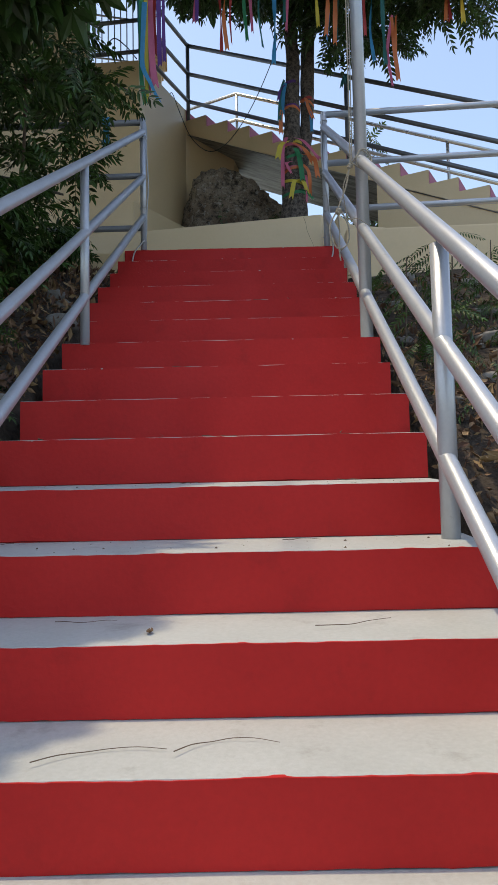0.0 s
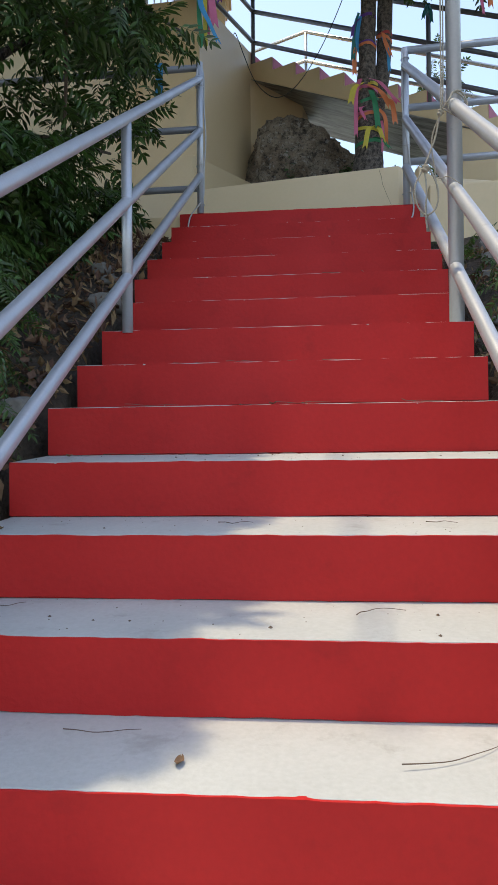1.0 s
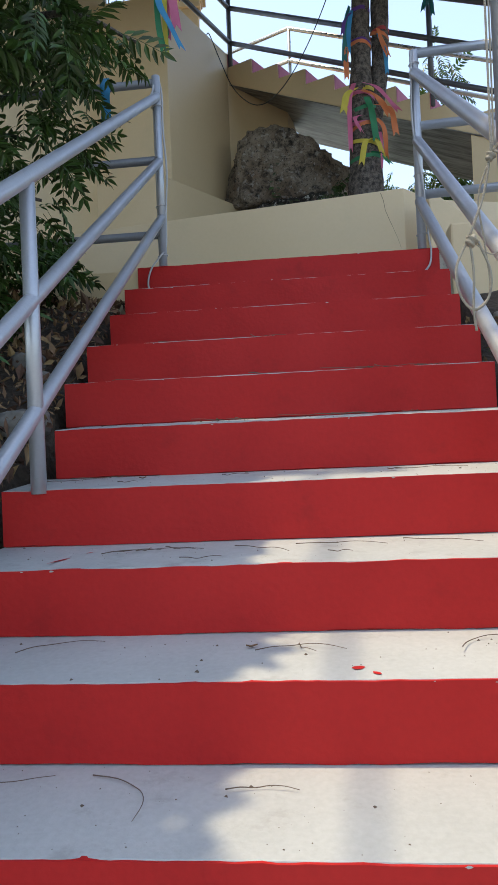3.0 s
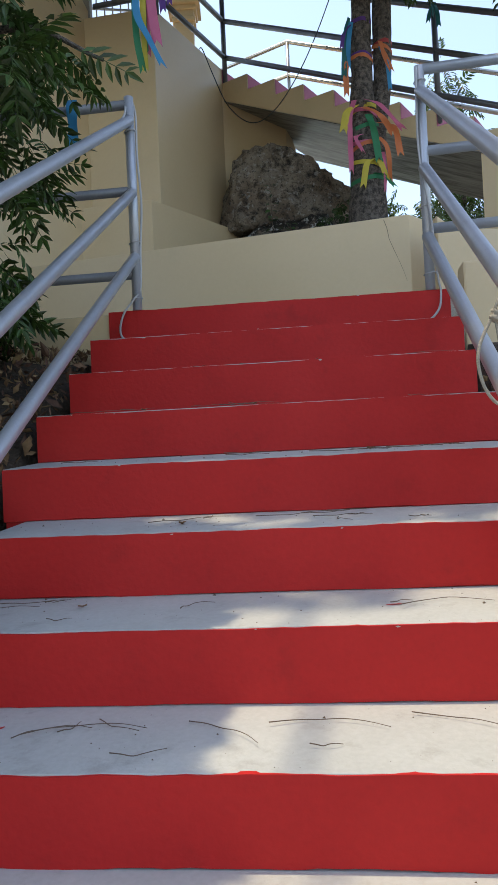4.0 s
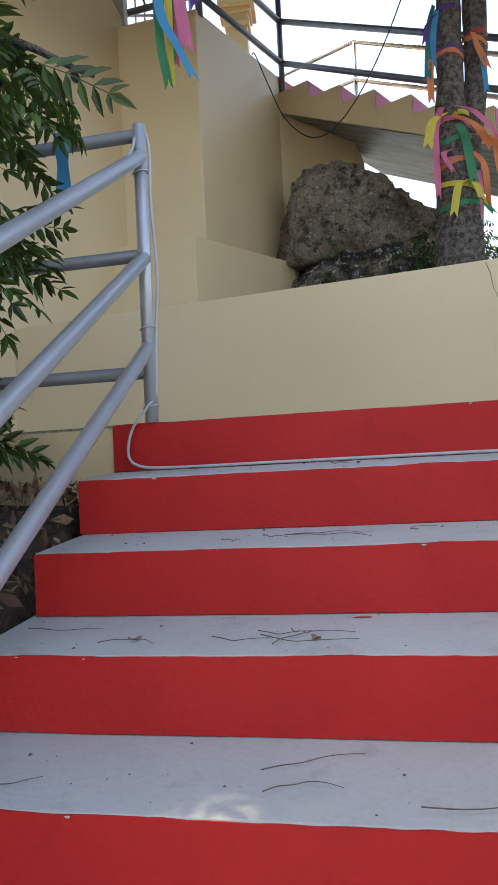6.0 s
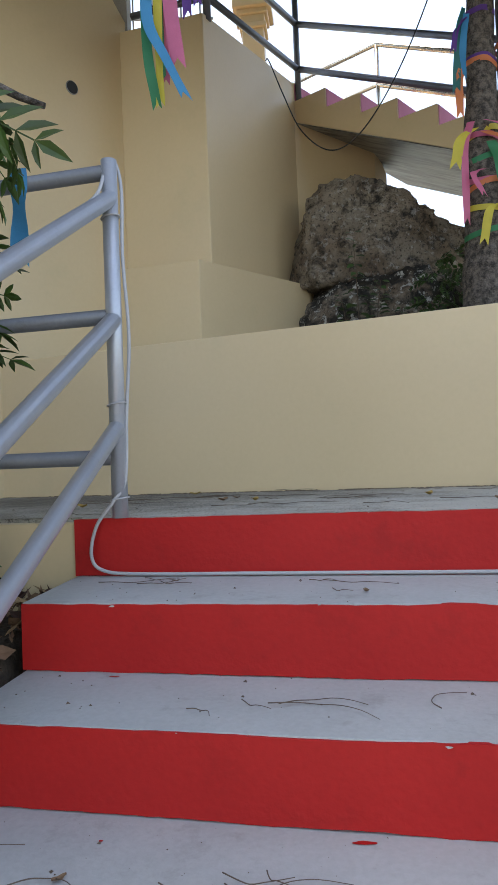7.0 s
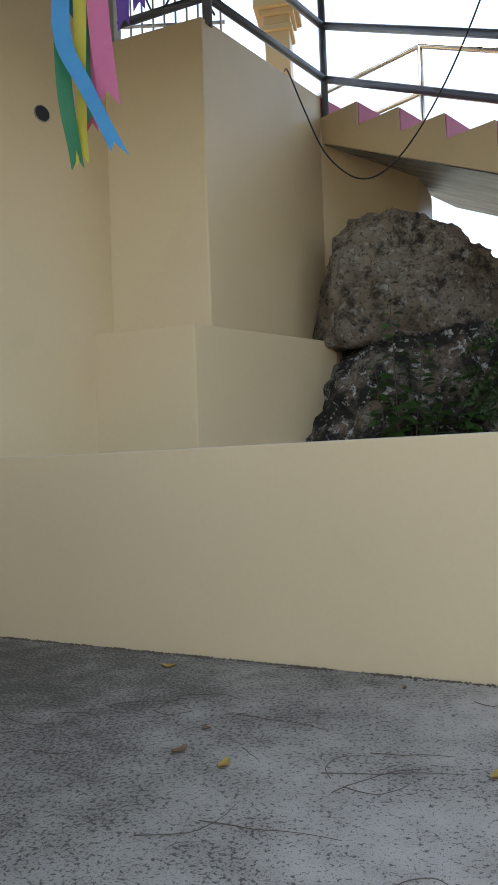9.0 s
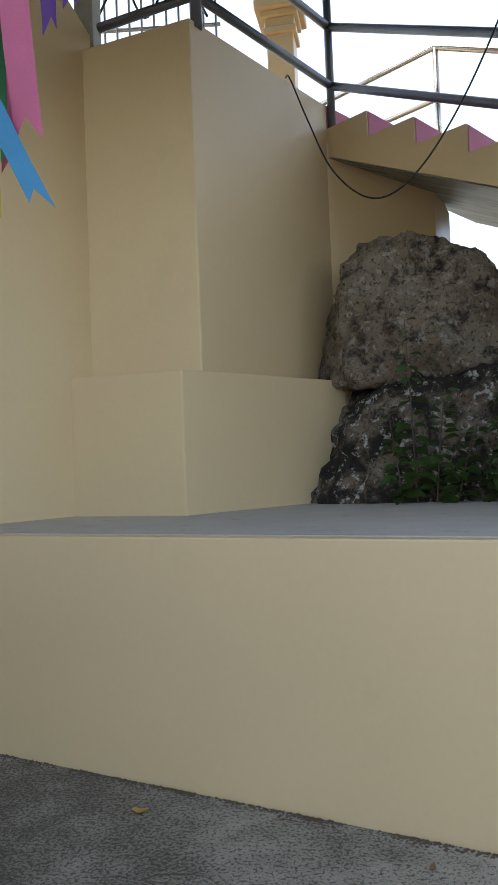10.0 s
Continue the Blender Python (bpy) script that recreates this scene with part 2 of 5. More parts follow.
def rock_material(name, pale, brown, dark, lichen, moss, black):
    """Weathered limestone: brown and grey patches, dark pits and cracks, black algae and pale lichen crusts."""
    m = bpy.data.materials.new(name)
    m.use_nodes = True
    nd, ln = m.node_tree.nodes, m.node_tree.links.new
    bsdf = nd["Principled BSDF"]
    bsdf.inputs["Roughness"].default_value = 0.95
    pos = nd.new("ShaderNodeNewGeometry").outputs["Position"]
    mid, fine = cloud(nd, ln, pos, 9.0, 8.0, 0.65), cloud(nd, ln, pos, 46.0, 6.0, 0.7)
    col = blend(nd, ln, maths(nd, ln, 'MULTIPLY_ADD', cloud(nd, ln, pos, 3.4, 5.0), 4.0, -1.5, clamp=True), pale, brown)
    col = blend(nd, ln, maths(nd, ln, 'MULTIPLY_ADD', mid, 8.0, -4.1, clamp=True), col, dark)
    crack = nd.new("ShaderNodeTexVoronoi")
    crack.feature = 'DISTANCE_TO_EDGE'
    crack.inputs["Scale"].default_value = 7.5
    warp = nd.new("ShaderNodeVectorMath")
    warp.operation = 'MULTIPLY_ADD'
    nz = nd.new("ShaderNodeTexNoise")
    nz.inputs["Scale"].default_value, nz.inputs["Detail"].default_value = 8.0, 5.0
    ln(pos, nz.inputs["Vector"])
    ln(nz.outputs["Color"], warp.inputs[0])
    warp.inputs[1].default_value = (0.22, 0.22, 0.22)
    ln(pos, warp.inputs[2])
    ln(warp.outputs[0], crack.inputs["Vector"])
    line = maths(nd, ln, 'MULTIPLY_ADD', crack.outputs["Distance"], -40.0, 1.0, clamp=True)
    line = maths(nd, ln, 'MULTIPLY', line, maths(nd, ln, 'MULTIPLY_ADD', mid, 4.0, -1.6, clamp=True))
    pit = maths(nd, ln, 'MULTIPLY_ADD', fine, 11.0, -5.9, clamp=True)
    if black:
        algae = maths(nd, ln, 'MULTIPLY_ADD', cloud(nd, ln, pos, 5.0, 7.0, 0.62), 9.0, -3.9, clamp=True)
        col = blend(nd, ln, maths(nd, ln, 'MULTIPLY', algae, black), col, (0.014, 0.014, 0.013))
    if lichen:
        crust = maths(nd, ln, 'MULTIPLY_ADD', cloud(nd, ln, pos, 19.0, 7.0, 0.65), 16.0, -8.9, clamp=True)
        col = blend(nd, ln, maths(nd, ln, 'MULTIPLY', crust, lichen), col, (0.58, 0.57, 0.54))
    if moss:
        green = maths(nd, ln, 'MULTIPLY_ADD', cloud(nd, ln, pos, 6.0, 5.0), 8.0, -4.9, clamp=True)
        col = blend(nd, ln, maths(nd, ln, 'MULTIPLY', green, moss), col, (0.030, 0.045, 0.016))
    col = blend(nd, ln, maths(nd, ln, 'MULTIPLY', maths(nd, ln, 'MAXIMUM', line, pit), 0.8), col, (0.028, 0.024, 0.020))
    ln(col, bsdf.inputs["Base Color"])
    height = maths(nd, ln, 'MULTIPLY_ADD', fine, 0.45, maths(nd, ln, 'MULTIPLY_ADD', line, -0.5, mid))
    bp = nd.new("ShaderNodeBump")
    bp.inputs["Strength"].default_value, bp.inputs["Distance"].default_value = 1.0, 0.055
    ln(height, bp.inputs["Height"])
    ln(bp.outputs[0], bsdf.inputs["Normal"])
    return m


ROCK = rock_material("weathered_rock", (0.38, 0.315, 0.245), (0.225, 0.16, 0.11), (0.06, 0.047, 0.037), 0.4, 0.0, 0.2)
ROCKDARK = rock_material("lichen_rock", (0.36, 0.32, 0.27), (0.25, 0.175, 0.125), (0.07, 0.06, 0.05), 1.0, 0.4, 0.9)
FLOOR = landing_material()
RED.node_tree.nodes["Principled BSDF"].inputs["Specular IOR Level"].default_value = 0.28
for m in (BEIGE, TREAD, FLOOR, ROCK, ROCKDARK):
    m.node_tree.nodes["Principled BSDF"].inputs["Specular IOR Level"].default_value = 0.36


# ---- builders ----
def link(name, bm, mat, parent=None, label="", smooth=False):
    me = bpy.data.meshes.new(name)
    bmesh.ops.recalc_face_normals(bm, faces=bm.faces)
    bm.to_mesh(me)
    bm.free()
    me.materials.append(mat)
    if smooth:
        me.polygons.foreach_set("use_smooth", [True] * len(me.polygons))
    ob = new(name, me)
    if parent is not None:
        ob.parent = parent
    if label:
        ob["label"] = label
    return ob


def part(name, bm, mat, parent, label="", smooth=False):
    return link(name, bm, mat, parent, label, smooth)


def thing(name, label, category, group="", kind="", at=(0, 0, 0)):
    ob = new(name)
    ob.location = at
    ob.empty_display_size = 0.1
    return tagged(ob, label, category, group, kind)


def raw(name, verts, faces, mat, parent=None, smooth=False):
    me = bpy.data.meshes.new(name)
    me.from_pydata([tuple(v) for v in verts], [], faces)
    me.update()
    me.materials.append(mat)
    if smooth:
        me.polygons.foreach_set("use_smooth", [True] * len(me.polygons))
    ob = new(name, me)
    if parent is not None:
        ob.parent = parent
    return ob


def prism(poly, low, high, bevel=0.0):
    """An upright solid over a plan polygon; low and high are heights, one or one a corner."""
    bm = bmesh.new()
    n = len(poly)
    low = [low] * n if not hasattr(low, "__len__") else low
    high = [high] * n if not hasattr(high, "__len__") else high
    a = [bm.verts.new((x, y, z)) for (x, y), z in zip(poly, low)]
    b = [bm.verts.new((x, y, z)) for (x, y), z in zip(poly, high)]
    bm.faces.new(list(reversed(a)))
    bm.faces.new(b)
    for i in range(n):
        j = (i + 1) % n
        bm.faces.new((a[i], a[j], b[j], b[i]))
    if bevel:
        bmesh.ops.bevel(bm, geom=bm.edges[:], offset=bevel, segments=2, affect='EDGES', profile=0.6)
    return bm


def box(x0, x1, y0, y1, z0, z1, bevel=0.0):
    return prism([(x0, y0), (x1, y0), (x1, y1), (x0, y1)], z0, z1, bevel)


def tube(points, radius, sides=14, bm=None, caps=True):
    """A round bar along points; radius is one number or one a point."""
    bm = bm or bmesh.new()
    pts = [Vector(p) for p in points]
    rad = [radius] * len(pts) if not hasattr(radius, "__len__") else radius
    rings, side = [], None
    for i, p in enumerate(pts):
        d = (pts[min(i + 1, len(pts) - 1)] - pts[max(i - 1, 0)]).normalized()
        if side is None:
            side = d.orthogonal().normalized()
        side = (side - d * side.dot(d)).normalized()
        up = d.cross(side)
        rings.append([bm.verts.new(p + (side * math.cos(a) + up * math.sin(a)) * rad[i])
                      for a in (2 * math.pi * k / sides for k in range(sides))])
    for a, b in zip(rings, rings[1:]):
        for k in range(sides):
            bm.faces.new((a[k], a[(k + 1) % sides], b[(k + 1) % sides], b[k]))
    if caps:
        bm.faces.new(list(reversed(rings[0])))
        bm.faces.new(rings[-1])
    return bm


def curve_points(points, steps=8):
    """A smooth run through points (Catmull-Rom)."""
    p = [Vector(q) for q in points]
    p = [p[0] * 2 - p[1], *p, p[-1] * 2 - p[-2]]
    out = []
    for i in range(1, len(p) - 2):
        for k in range(steps):
            t = k / steps
            out.append(0.5 * ((2 * p[i]) + (p[i + 1] - p[i - 1]) * t + (2 * p[i - 1] - 5 * p[i] + 4 * p[i + 1] - p[i + 2]) * t * t
                              + (3 * p[i] - p[i - 1] - 3 * p[i + 1] + p[i + 2]) * t ** 3))
    return out + [p[-2]]


# ---- stairs ----
RISE, GO = 0.17, 0.28
STEPS = 20


def left_edge(y):
    return 0.0 + 0.1 * y


def right_edge(y):
    return 1.47 + 0.118 * max(y, -2.5) + 0.03 * min(y + 2.5, 0.0)


SKEW, FALL = 0.095, 0.018


def riser_y(k, x):
    return -(k - 1) * GO - SKEW * (x - 0.5)


def on_step(k, x, f):
    """A place on tread k (0: the landing), f of the way from its edge to the next riser."""
    return x, riser_y(k + 1, x) + f * GO, -k * RISE + FALL * f


stairs = thing("stairs", "straight concrete stairs with red risers and worn white treads", "stairs", kind="structure")
rng = random.Random(3)
risers = {}
for k in range(1, STEPS + 1):
    zt = -(k - 1) * RISE
    y0 = -(k - 1) * GO
    jl, jr = rng.uniform(-0.012, 0.012), rng.uniform(-0.012, 0.012)
    xl, xr = left_edge(y0) + jl, right_edge(y0) + jr
    if k == 6:
        xl += 0.045
    # the painted riser: a thin coat with an uneven top and foot
    bm = bmesh.new()
    n = 70
    top, low = [], []
    for i in range(n + 1):
        x = xl + (xr - xl) * i / n
        yf = riser_y(k, x)
        wob = 0.004 * noise.noise((x * 6, k * 3.1, 0)) + 0.003 * noise.noise((x * 27, k * 5.3, 4))
        wob2 = 0.004 * noise.noise((x * 5, k * 2.7, 9)) + 0.0025 * noise.noise((x * 31, k * 2.3, 2))
        dy = 0.004 * noise.noise((x * 2.2, k * 1.7, 5))
        top.append((x, yf - 0.0045 + dy, zt - 0.0016 + wob * 0.65))
        low.append((x, yf - 0.005 + dy, zt - RISE + FALL + 0.002 + wob2))
    rows = [[bm.verts.new(p) for p in low], [bm.verts.new(p) for p in top],
            [bm.verts.new((p[0], p[1] + 0.012, p[2] + 0.0004)) for p in top]]
    back = [bm.verts.new((p[0], p[1] + 0.03, zt - RISE + FALL - 0.004)) for p in low]
    for a, c in zip(rows, rows[1:]):
        for i in range(n):
            bm.faces.new((a[i], a[i + 1], c[i + 1], c[i]))
    for i in range(n):
        bm.faces.new((back[i], back[i + 1], rows[0][i + 1], rows[0][i]))
    risers[k] = part("riser", bm, RED, stairs, "riser painted red", smooth=False)
    plan = [(xl, riser_y(k, xl)), (xr, riser_y(k, xr)), (xr + 0.03, riser_y(k, xr) + GO + 0.02), (xl + 0.03, riser_y(k, xl) + GO + 0.02)]
    if k > 1:
        part("tread", prism(plan, zt - 0.14, [zt, zt, zt + FALL + 0.0013, zt + FALL + 0.0013], 0.003), TREAD, stairs, "worn white-painted tread")
    inner = [(xl + 0.004, riser_y(k, xl) + 0.004), (xr - 0.004, riser_y(k, xr) + 0.004), (xr, riser_y(k, xr) + GO), (xl, riser_y(k, xl) + GO)]
    part("core", prism(inner, zt - 1.0, zt - 0.145), RED, stairs)

# ---- landing, planter, tower ----
landing = tagged(link("landing", prism([(0.0, 0.06), (1.49, -0.093), (1.52, -0.12), (4.2, -0.5), (4.6, 3.2), (-3.6, 3.2), (-3.6, 0.55),
                                        (0.0, 0.11)], -1.6, 0.0, 0.004), FLOOR),
                 "weathered grey concrete landing with dark stains", "landing", kind="structure")
part("front_wall", prism([(0.004, 0.052), (-3.6, 0.535), (-3.6, 0.56), (0.004, 0.11)], -1.6, -0.012), BEIGE, landing, "cream-painted face")


kerb = tagged(link("kerb_wall", prism([(1.515, -0.15), (4.2, -0.54), (4.22, -0.40), (1.53, -0.02)], -1.7, 0.10, 0.012), BEIGE),
              "cream-painted kerb wall along the landing edge", "wall", kind="structure")
ramp_wall = tagged(link("ramp_wall", prism([(1.72, 0.98), (2.02, 0.96), (4.6, 0.8), (4.6, 1.0), (2.02, 1.16), (1.72, 1.18)], -0.2,
                                           [0.67, 0.40, 0.36, 0.36, 0.40, 0.67], 0.01), BEIGE),
                   "cream-painted low wall with a sloping top", "wall", kind="structure")


def on_front(x):
    return 1.703 - 0.29 * x


planter = thing("planter_wall", "cream-painted low planter wall topped with grey concrete", "wall", kind="structure")
PA, PB = (-1.6, on_front(-1.6)), (1.62, on_front(1.62))
planter_body = part("body", prism([PA, PB, (1.80, 1.42), (2.25, 2.9), (1.9, 4.3), (-1.9, 4.2)], -0.02, [0.766, 0.766, 0.77, 0.78, 0.79, 0.79], 0.006), BEIGE, planter)
part("top", prism([(PA[0], PA[1] + 0.07), (PB[0] - 0.06, PB[1] + 0.07), (1.72, 1.46), (2.22, 2.9), (1.9, 4.3), (-1.9, 4.2)],
                  0.70, [0.7695, 0.7695, 0.774, 0.785, 0.796, 0.796]), SLAB, planter, "bare grey concrete top")

C, L, D, E = (-0.045, 2.62), (-0.645, 2.80), (0.459, 3.74), (1.08, 4.05)
U, V = Vector((0.831, -0.556)), Vector((0.556, 0.831))
P0 = Vector((0.459, 3.755, 3.111))
tower = thing("tower_base", "cream-painted masonry block carrying the upper stair landing", "wall", kind="structure")
part("body", prism([L, C, D, (0.9, 4.9), (-0.6, 5.3)], 0.6, [3.07, 3.02, 3.10, 3.10, 3.10], 0.008), BEIGE, tower)
part("pier", prism([D, E, (1.22, 4.7), (0.95, 4.95)], 0.5, [2.88, 2.70, 2.70, 2.88], 0.006), BEIGE, tower)
part("plinth", prism([(-0.768, 2.726), (-0.11, 2.52), (0.53, 3.40), (0.62, 3.72), (0.2, 4.0), (-0.8, 3.4)], 0.6, [1.438, 1.411, 1.42, 1.42, 1.42, 1.438], 0.006), BEIGE, tower)
wall = thing("wall_left", "tall cream-painted wall of the building with a drain hole", "wall", kind="structure")
WD = Vector((-0.58, -0.815))
wl = [Vector(L) + WD * s for s in (-0.1, 0.25, 0.8, 4.2)]
off = Vector((-0.815, 0.58)) * 0.3
for a, b, za, zb in ((0, 1, 3.1, 3.5), (1, 2, 3.5, 5.2), (2, 3, 5.2, 5.6)):
    part("wall_piece", prism([wl[a], wl[b], wl[b] + off, wl[a] + off][::-1], -1.0, [za, zb, zb, za][::-1]), BEIGE, wall)

# ---- upper stair ----
upper = thing("upper_stairs", "cream concrete stair flight with pink risers and a bare soffit", "stairs", kind="structure")
UG, UR, UN, UW = 0.298, 0.150, 17, 1.80


def up_pt(s, w, z):
    p = Vector(P0.xy) + U * s + V * w
    return (p.x, p.y, z)


prof = [(-0.02, 3.108)]
for k in range(UN):
    prof += [(k * UG, P0.z - k * UR), (k * UG, P0.z - (k + 1) * UR)]
end_s = UN * UG
prof += [(end_s, P0.z - UN * UR)]
bm = bmesh.new()
under = [(end_s, 2.80 - 0.488 * end_s), (-0.02, 2.81)]
loops = []
for w in (0.0, UW):
    loops.append([bm.verts.new(up_pt(s, w, z)) for s, z in prof + under])
n = len(loops[0])
bm.faces.new(loops[0])
bm.faces.new(list(reversed(loops[1])))
for i in range(n):
    j = (i + 1) % n
    bm.faces.new((loops[0][i], loops[1][i], loops[1][j], loops[0][j]))
flight = part("flight", bm, BEIGE, upper)
for k in range(UN):
    s, z1, z0 = k * UG + 0.003, P0.z - k * UR - 0.004, P0.z - (k + 1) * UR + 0.002
    bm = bmesh.new()
    q = [bm.verts.new(up_pt(s + d, w, z)) for d in (0, 0.002) for w, z in ((0.01, z0), (UW - 0.01, z0), (UW - 0.01, z1), (0.01, z1))]
    for f in ((0, 1, 2, 3), (7, 6, 5, 4), (0, 4, 5, 1), (1, 5, 6, 2), (2, 6, 7, 3), (3, 7, 4, 0)):
        bm.faces.new([q[i] for i in f])
    part("riser", bm, PINK, flight, "pink-painted riser")
bm = bmesh.new()
q = []
for s in (0.0, end_s):
    for w in (0.004, UW - 0.004):
        for d in (0.0, -0.006):
            q.append(bm.verts.new(up_pt(s, w, 2.80 - 0.488 * s - 0.003 + d)))
for f in ((0, 2, 6, 4), (1, 5, 7, 3), (0, 4, 5, 1), (2, 3, 7, 6), (0, 1, 3, 2), (4, 6, 7, 5)):
    bm.faces.new([q[i] for i in f])
part("soffit", bm, SOFFIT, flight, "bare concrete underside")
s0, s1 = 2.42, end_s
part("support_wall", prism([up_pt(s0, 0.02, 0)[:2], up_pt(s1, 0.02, 0)[:2], up_pt(s1, UW - 0.02, 0)[:2], up_pt(s0, UW - 0.02, 0)[:2]], -0.5,
                           [2.79 - 0.488 * s0, 2.79 - 0.488 * s1, 2.79 - 0.488 * s1, 2.79 - 0.488 * s0]), BEIGE, upper)


# ---- railings ----
def railing(name, label, members, mat):
    root = thing(name, label, "railing", kind="")
    for kind_name, pts, r in members:
        part(kind_name, tube(pts, r, 14), mat, root, smooth=True)
    return root


def post_at(x, y, z0, z1, r=0.0212):
    return ("post", [(x, y, z0), (x, y, z1)], r)


LP1, LP2, LP3 = (0.125, 0.035), (-0.056, -1.63), (-0.235, -3.25)
RP1, RP2, RP3 = (1.395, -0.08), (1.242, -1.643), (1.110, -2.96)
lm = [post_at(*LP1, 0.0, 0.955), post_at(*LP2, -6 * RISE - 0.01, -0.19), post_at(*LP3, -12 * RISE - 0.05, -1.2)]
for z1, slope in ((0.857, 0.618), (0.530, 0.622), (0.244, 0.630)):
    lm.append(("rail", [(LP1[0] + 0.109 * (y - LP1[1]), y, z1 - 0.004 + slope * (y - LP1[1])) for y in (LP1[1] - 0.005, -1.6, -3.2, -4.7)], 0.0228))
lrail = railing("stair_railing", "silver-painted pipe handrail with three rails beside the stairs", lm, PIPE)
lh = [("rail", [(LP1[0] - 0.01, LP1[1] + 0.005, z), (-1.9, 0.30, z + 0.01)], 0.021) for z in (0.925, 0.535, 0.16)]
lh.append(post_at(-1.9, 0.30, 0.0, 0.96))
railing("landing_railing", "pipe railing with three level rails along the landing edge, shade in its grey colour", lh, SHADEDPIPE)
rm = [post_at(*RP1, 0.0, 0.965), post_at(*RP2, -6 * RISE, 3.4, 0.030), post_at(*RP3, -11 * RISE, -1.03, 0.027)]
for z1, slope in ((0.860, 0.640), (0.526, 0.638), (0.230, 0.649)):
    rm.append(("rail", [(RP1[0] + 0.1 * (y - RP1[1]), y, z1 + slope * (y - RP1[1])) for y in (RP1[1], -1.643, -2.96, -5.2)], 0.0255))
railing("stair_railing", "silver-painted pipe handrail with a tall pole beside the stairs", rm, PIPE)
rh = [("rail", [(RP1[0] + 0.01, RP1[1] + 0.005, z), (3.6, -0.42, z + 0.02)], 0.022) for z in (0.955, 0.60, 0.265)]
rh.append(post_at(3.6, -0.42, 0.0, 1.0))
railing("landing_railing", "silver pipe railing with three level rails along the landing edge", rh, PIPE)

ur = []
for o in (0.12, 0.48, 0.85):
    ur.append(("rail", [up_pt(0.02, 0.04, P0.z + o), up_pt(end_s, 0.04, P0.z + o - end_s * UR / UG)], 0.024))
    ur.append(("rail", [up_pt(0.02, 0.04, P0.z + o), (C[0] + 0.02, C[1] + 0.06, 3.04 + o), (L[0] + 0.08, L[1] + 0.04, 3.07 + o)], 0.024))
ur.append(("post", [up_pt(0.02, 0.04, 2.95), up_pt(0.02, 0.04, P0.z + 0.87)], 0.024))
for s in (2.1, 4.2):
    ur.append(("post", [up_pt(s, 0.04, P0.z - s * UR / UG - 0.1), up_pt(s, 0.04, P0.z + 0.87 - s * UR / UG)], 0.024))
ur.append(("post", [(C[0] + 0.02, C[1] + 0.06, 3.0), (C[0] + 0.02, C[1] + 0.06, 3.90)], 0.026))
railing("upper_stair_railing", "dark grey pipe railing along the upper stair", ur, DARKPIPE)
uf = []
for o in (0.49, 0.87):
    uf.append(("rail", [up_pt(-1.6, 1.32, P0.z + o), up_pt(0.0, 1.32, P0.z + o), up_pt(end_s, 1.32, P0.z + o - end_s * UR / UG)], 0.022))
for s in (-1.6, 0.0, 2.9):
    uf.append(("post", [up_pt(s, 1.32, P0.z - max(s, 0) * UR / UG - 0.1), up_pt(s, 1.32, P0.z + 0.87 - max(s, 0) * UR / UG)], 0.02))
railing("upper_stair_railing", "bright steel pipe railing on the far side of the upper stair", uf, STEEL)


# unseen pale slab, added to bounce sunlight up onto risers and walls
bounce_slab = tagged(link("bounce_slab", prism([(-9.0, -16.0), (9.0, -16.0), (9.0, -5.9), (1.2, -5.62), (-0.9, -5.60), (-9.0, -5.9)], -4.3, -3.40, 0.02), CONCRETE),
                   "unseen pale concrete slab added below the stairs to bounce light", "pavement", kind="structure")


# ---- ground ----
def ground_height(x, y):
    yc = min(max(y, -6.0), -0.2)
    near = 0.607 * yc - 0.13
    out = max(left_edge(y) - x, x - right_edge(y))
    if y < 0.3:
        near -= 0.55 * (1 - min(max(out / 0.05, 0.0), 1.0)) * min(max((y + 6.4) / 0.7, 0.0), 1.0)
    else:
        past = math.hypot(12 * max(-3.4 - x, x - 4.4, 0.0), max(y - 4.5, 0.0))
        near -= 0.5 * (1 - min(past / 1.2, 1.0))
    side = max(0.0, out - 0.2)
    near += 0.12 * min(side, 2.5) * min(max(1 - y / 2.0, 0.0), 1.0)
    r = math.hypot(x, y)
    far = -0.02 * r - 4.0
    k = min(max((r - 9.0) / 25.0, 0.0), 1.0)
    z = near * (1 - k) + far * k
    amp = 0.05 if r < 12 else 1.0
    return z + amp * noise.fractal((x * 1.3, y * 1.3, 0.5), 1.0, 2.0, 4) * (1 if r < 12 else 0.5)


def spaced():
    a = [i * 0.08 - 8 for i in range(200)]
    far, s = [], 0.3
    v = 8.0
    while v < 3000:
        v += s
        s *= 1.35
        far.append(v)
    return [-v for v in reversed(far)] + a + far


xs = spaced()
verts = [(x, y, ground_height(x, y)) for y in xs for x in xs]
nx = len(xs)
faces = [(j * nx + i, j * nx + i + 1, (j + 1) * nx + i + 1, (j + 1) * nx + i) for j in range(nx - 1) for i in range(nx - 1)]
ground = tagged(raw("ground", verts, faces, SOIL, smooth=True), "dry brown soil slope with leaf litter", "ground", kind="structure")


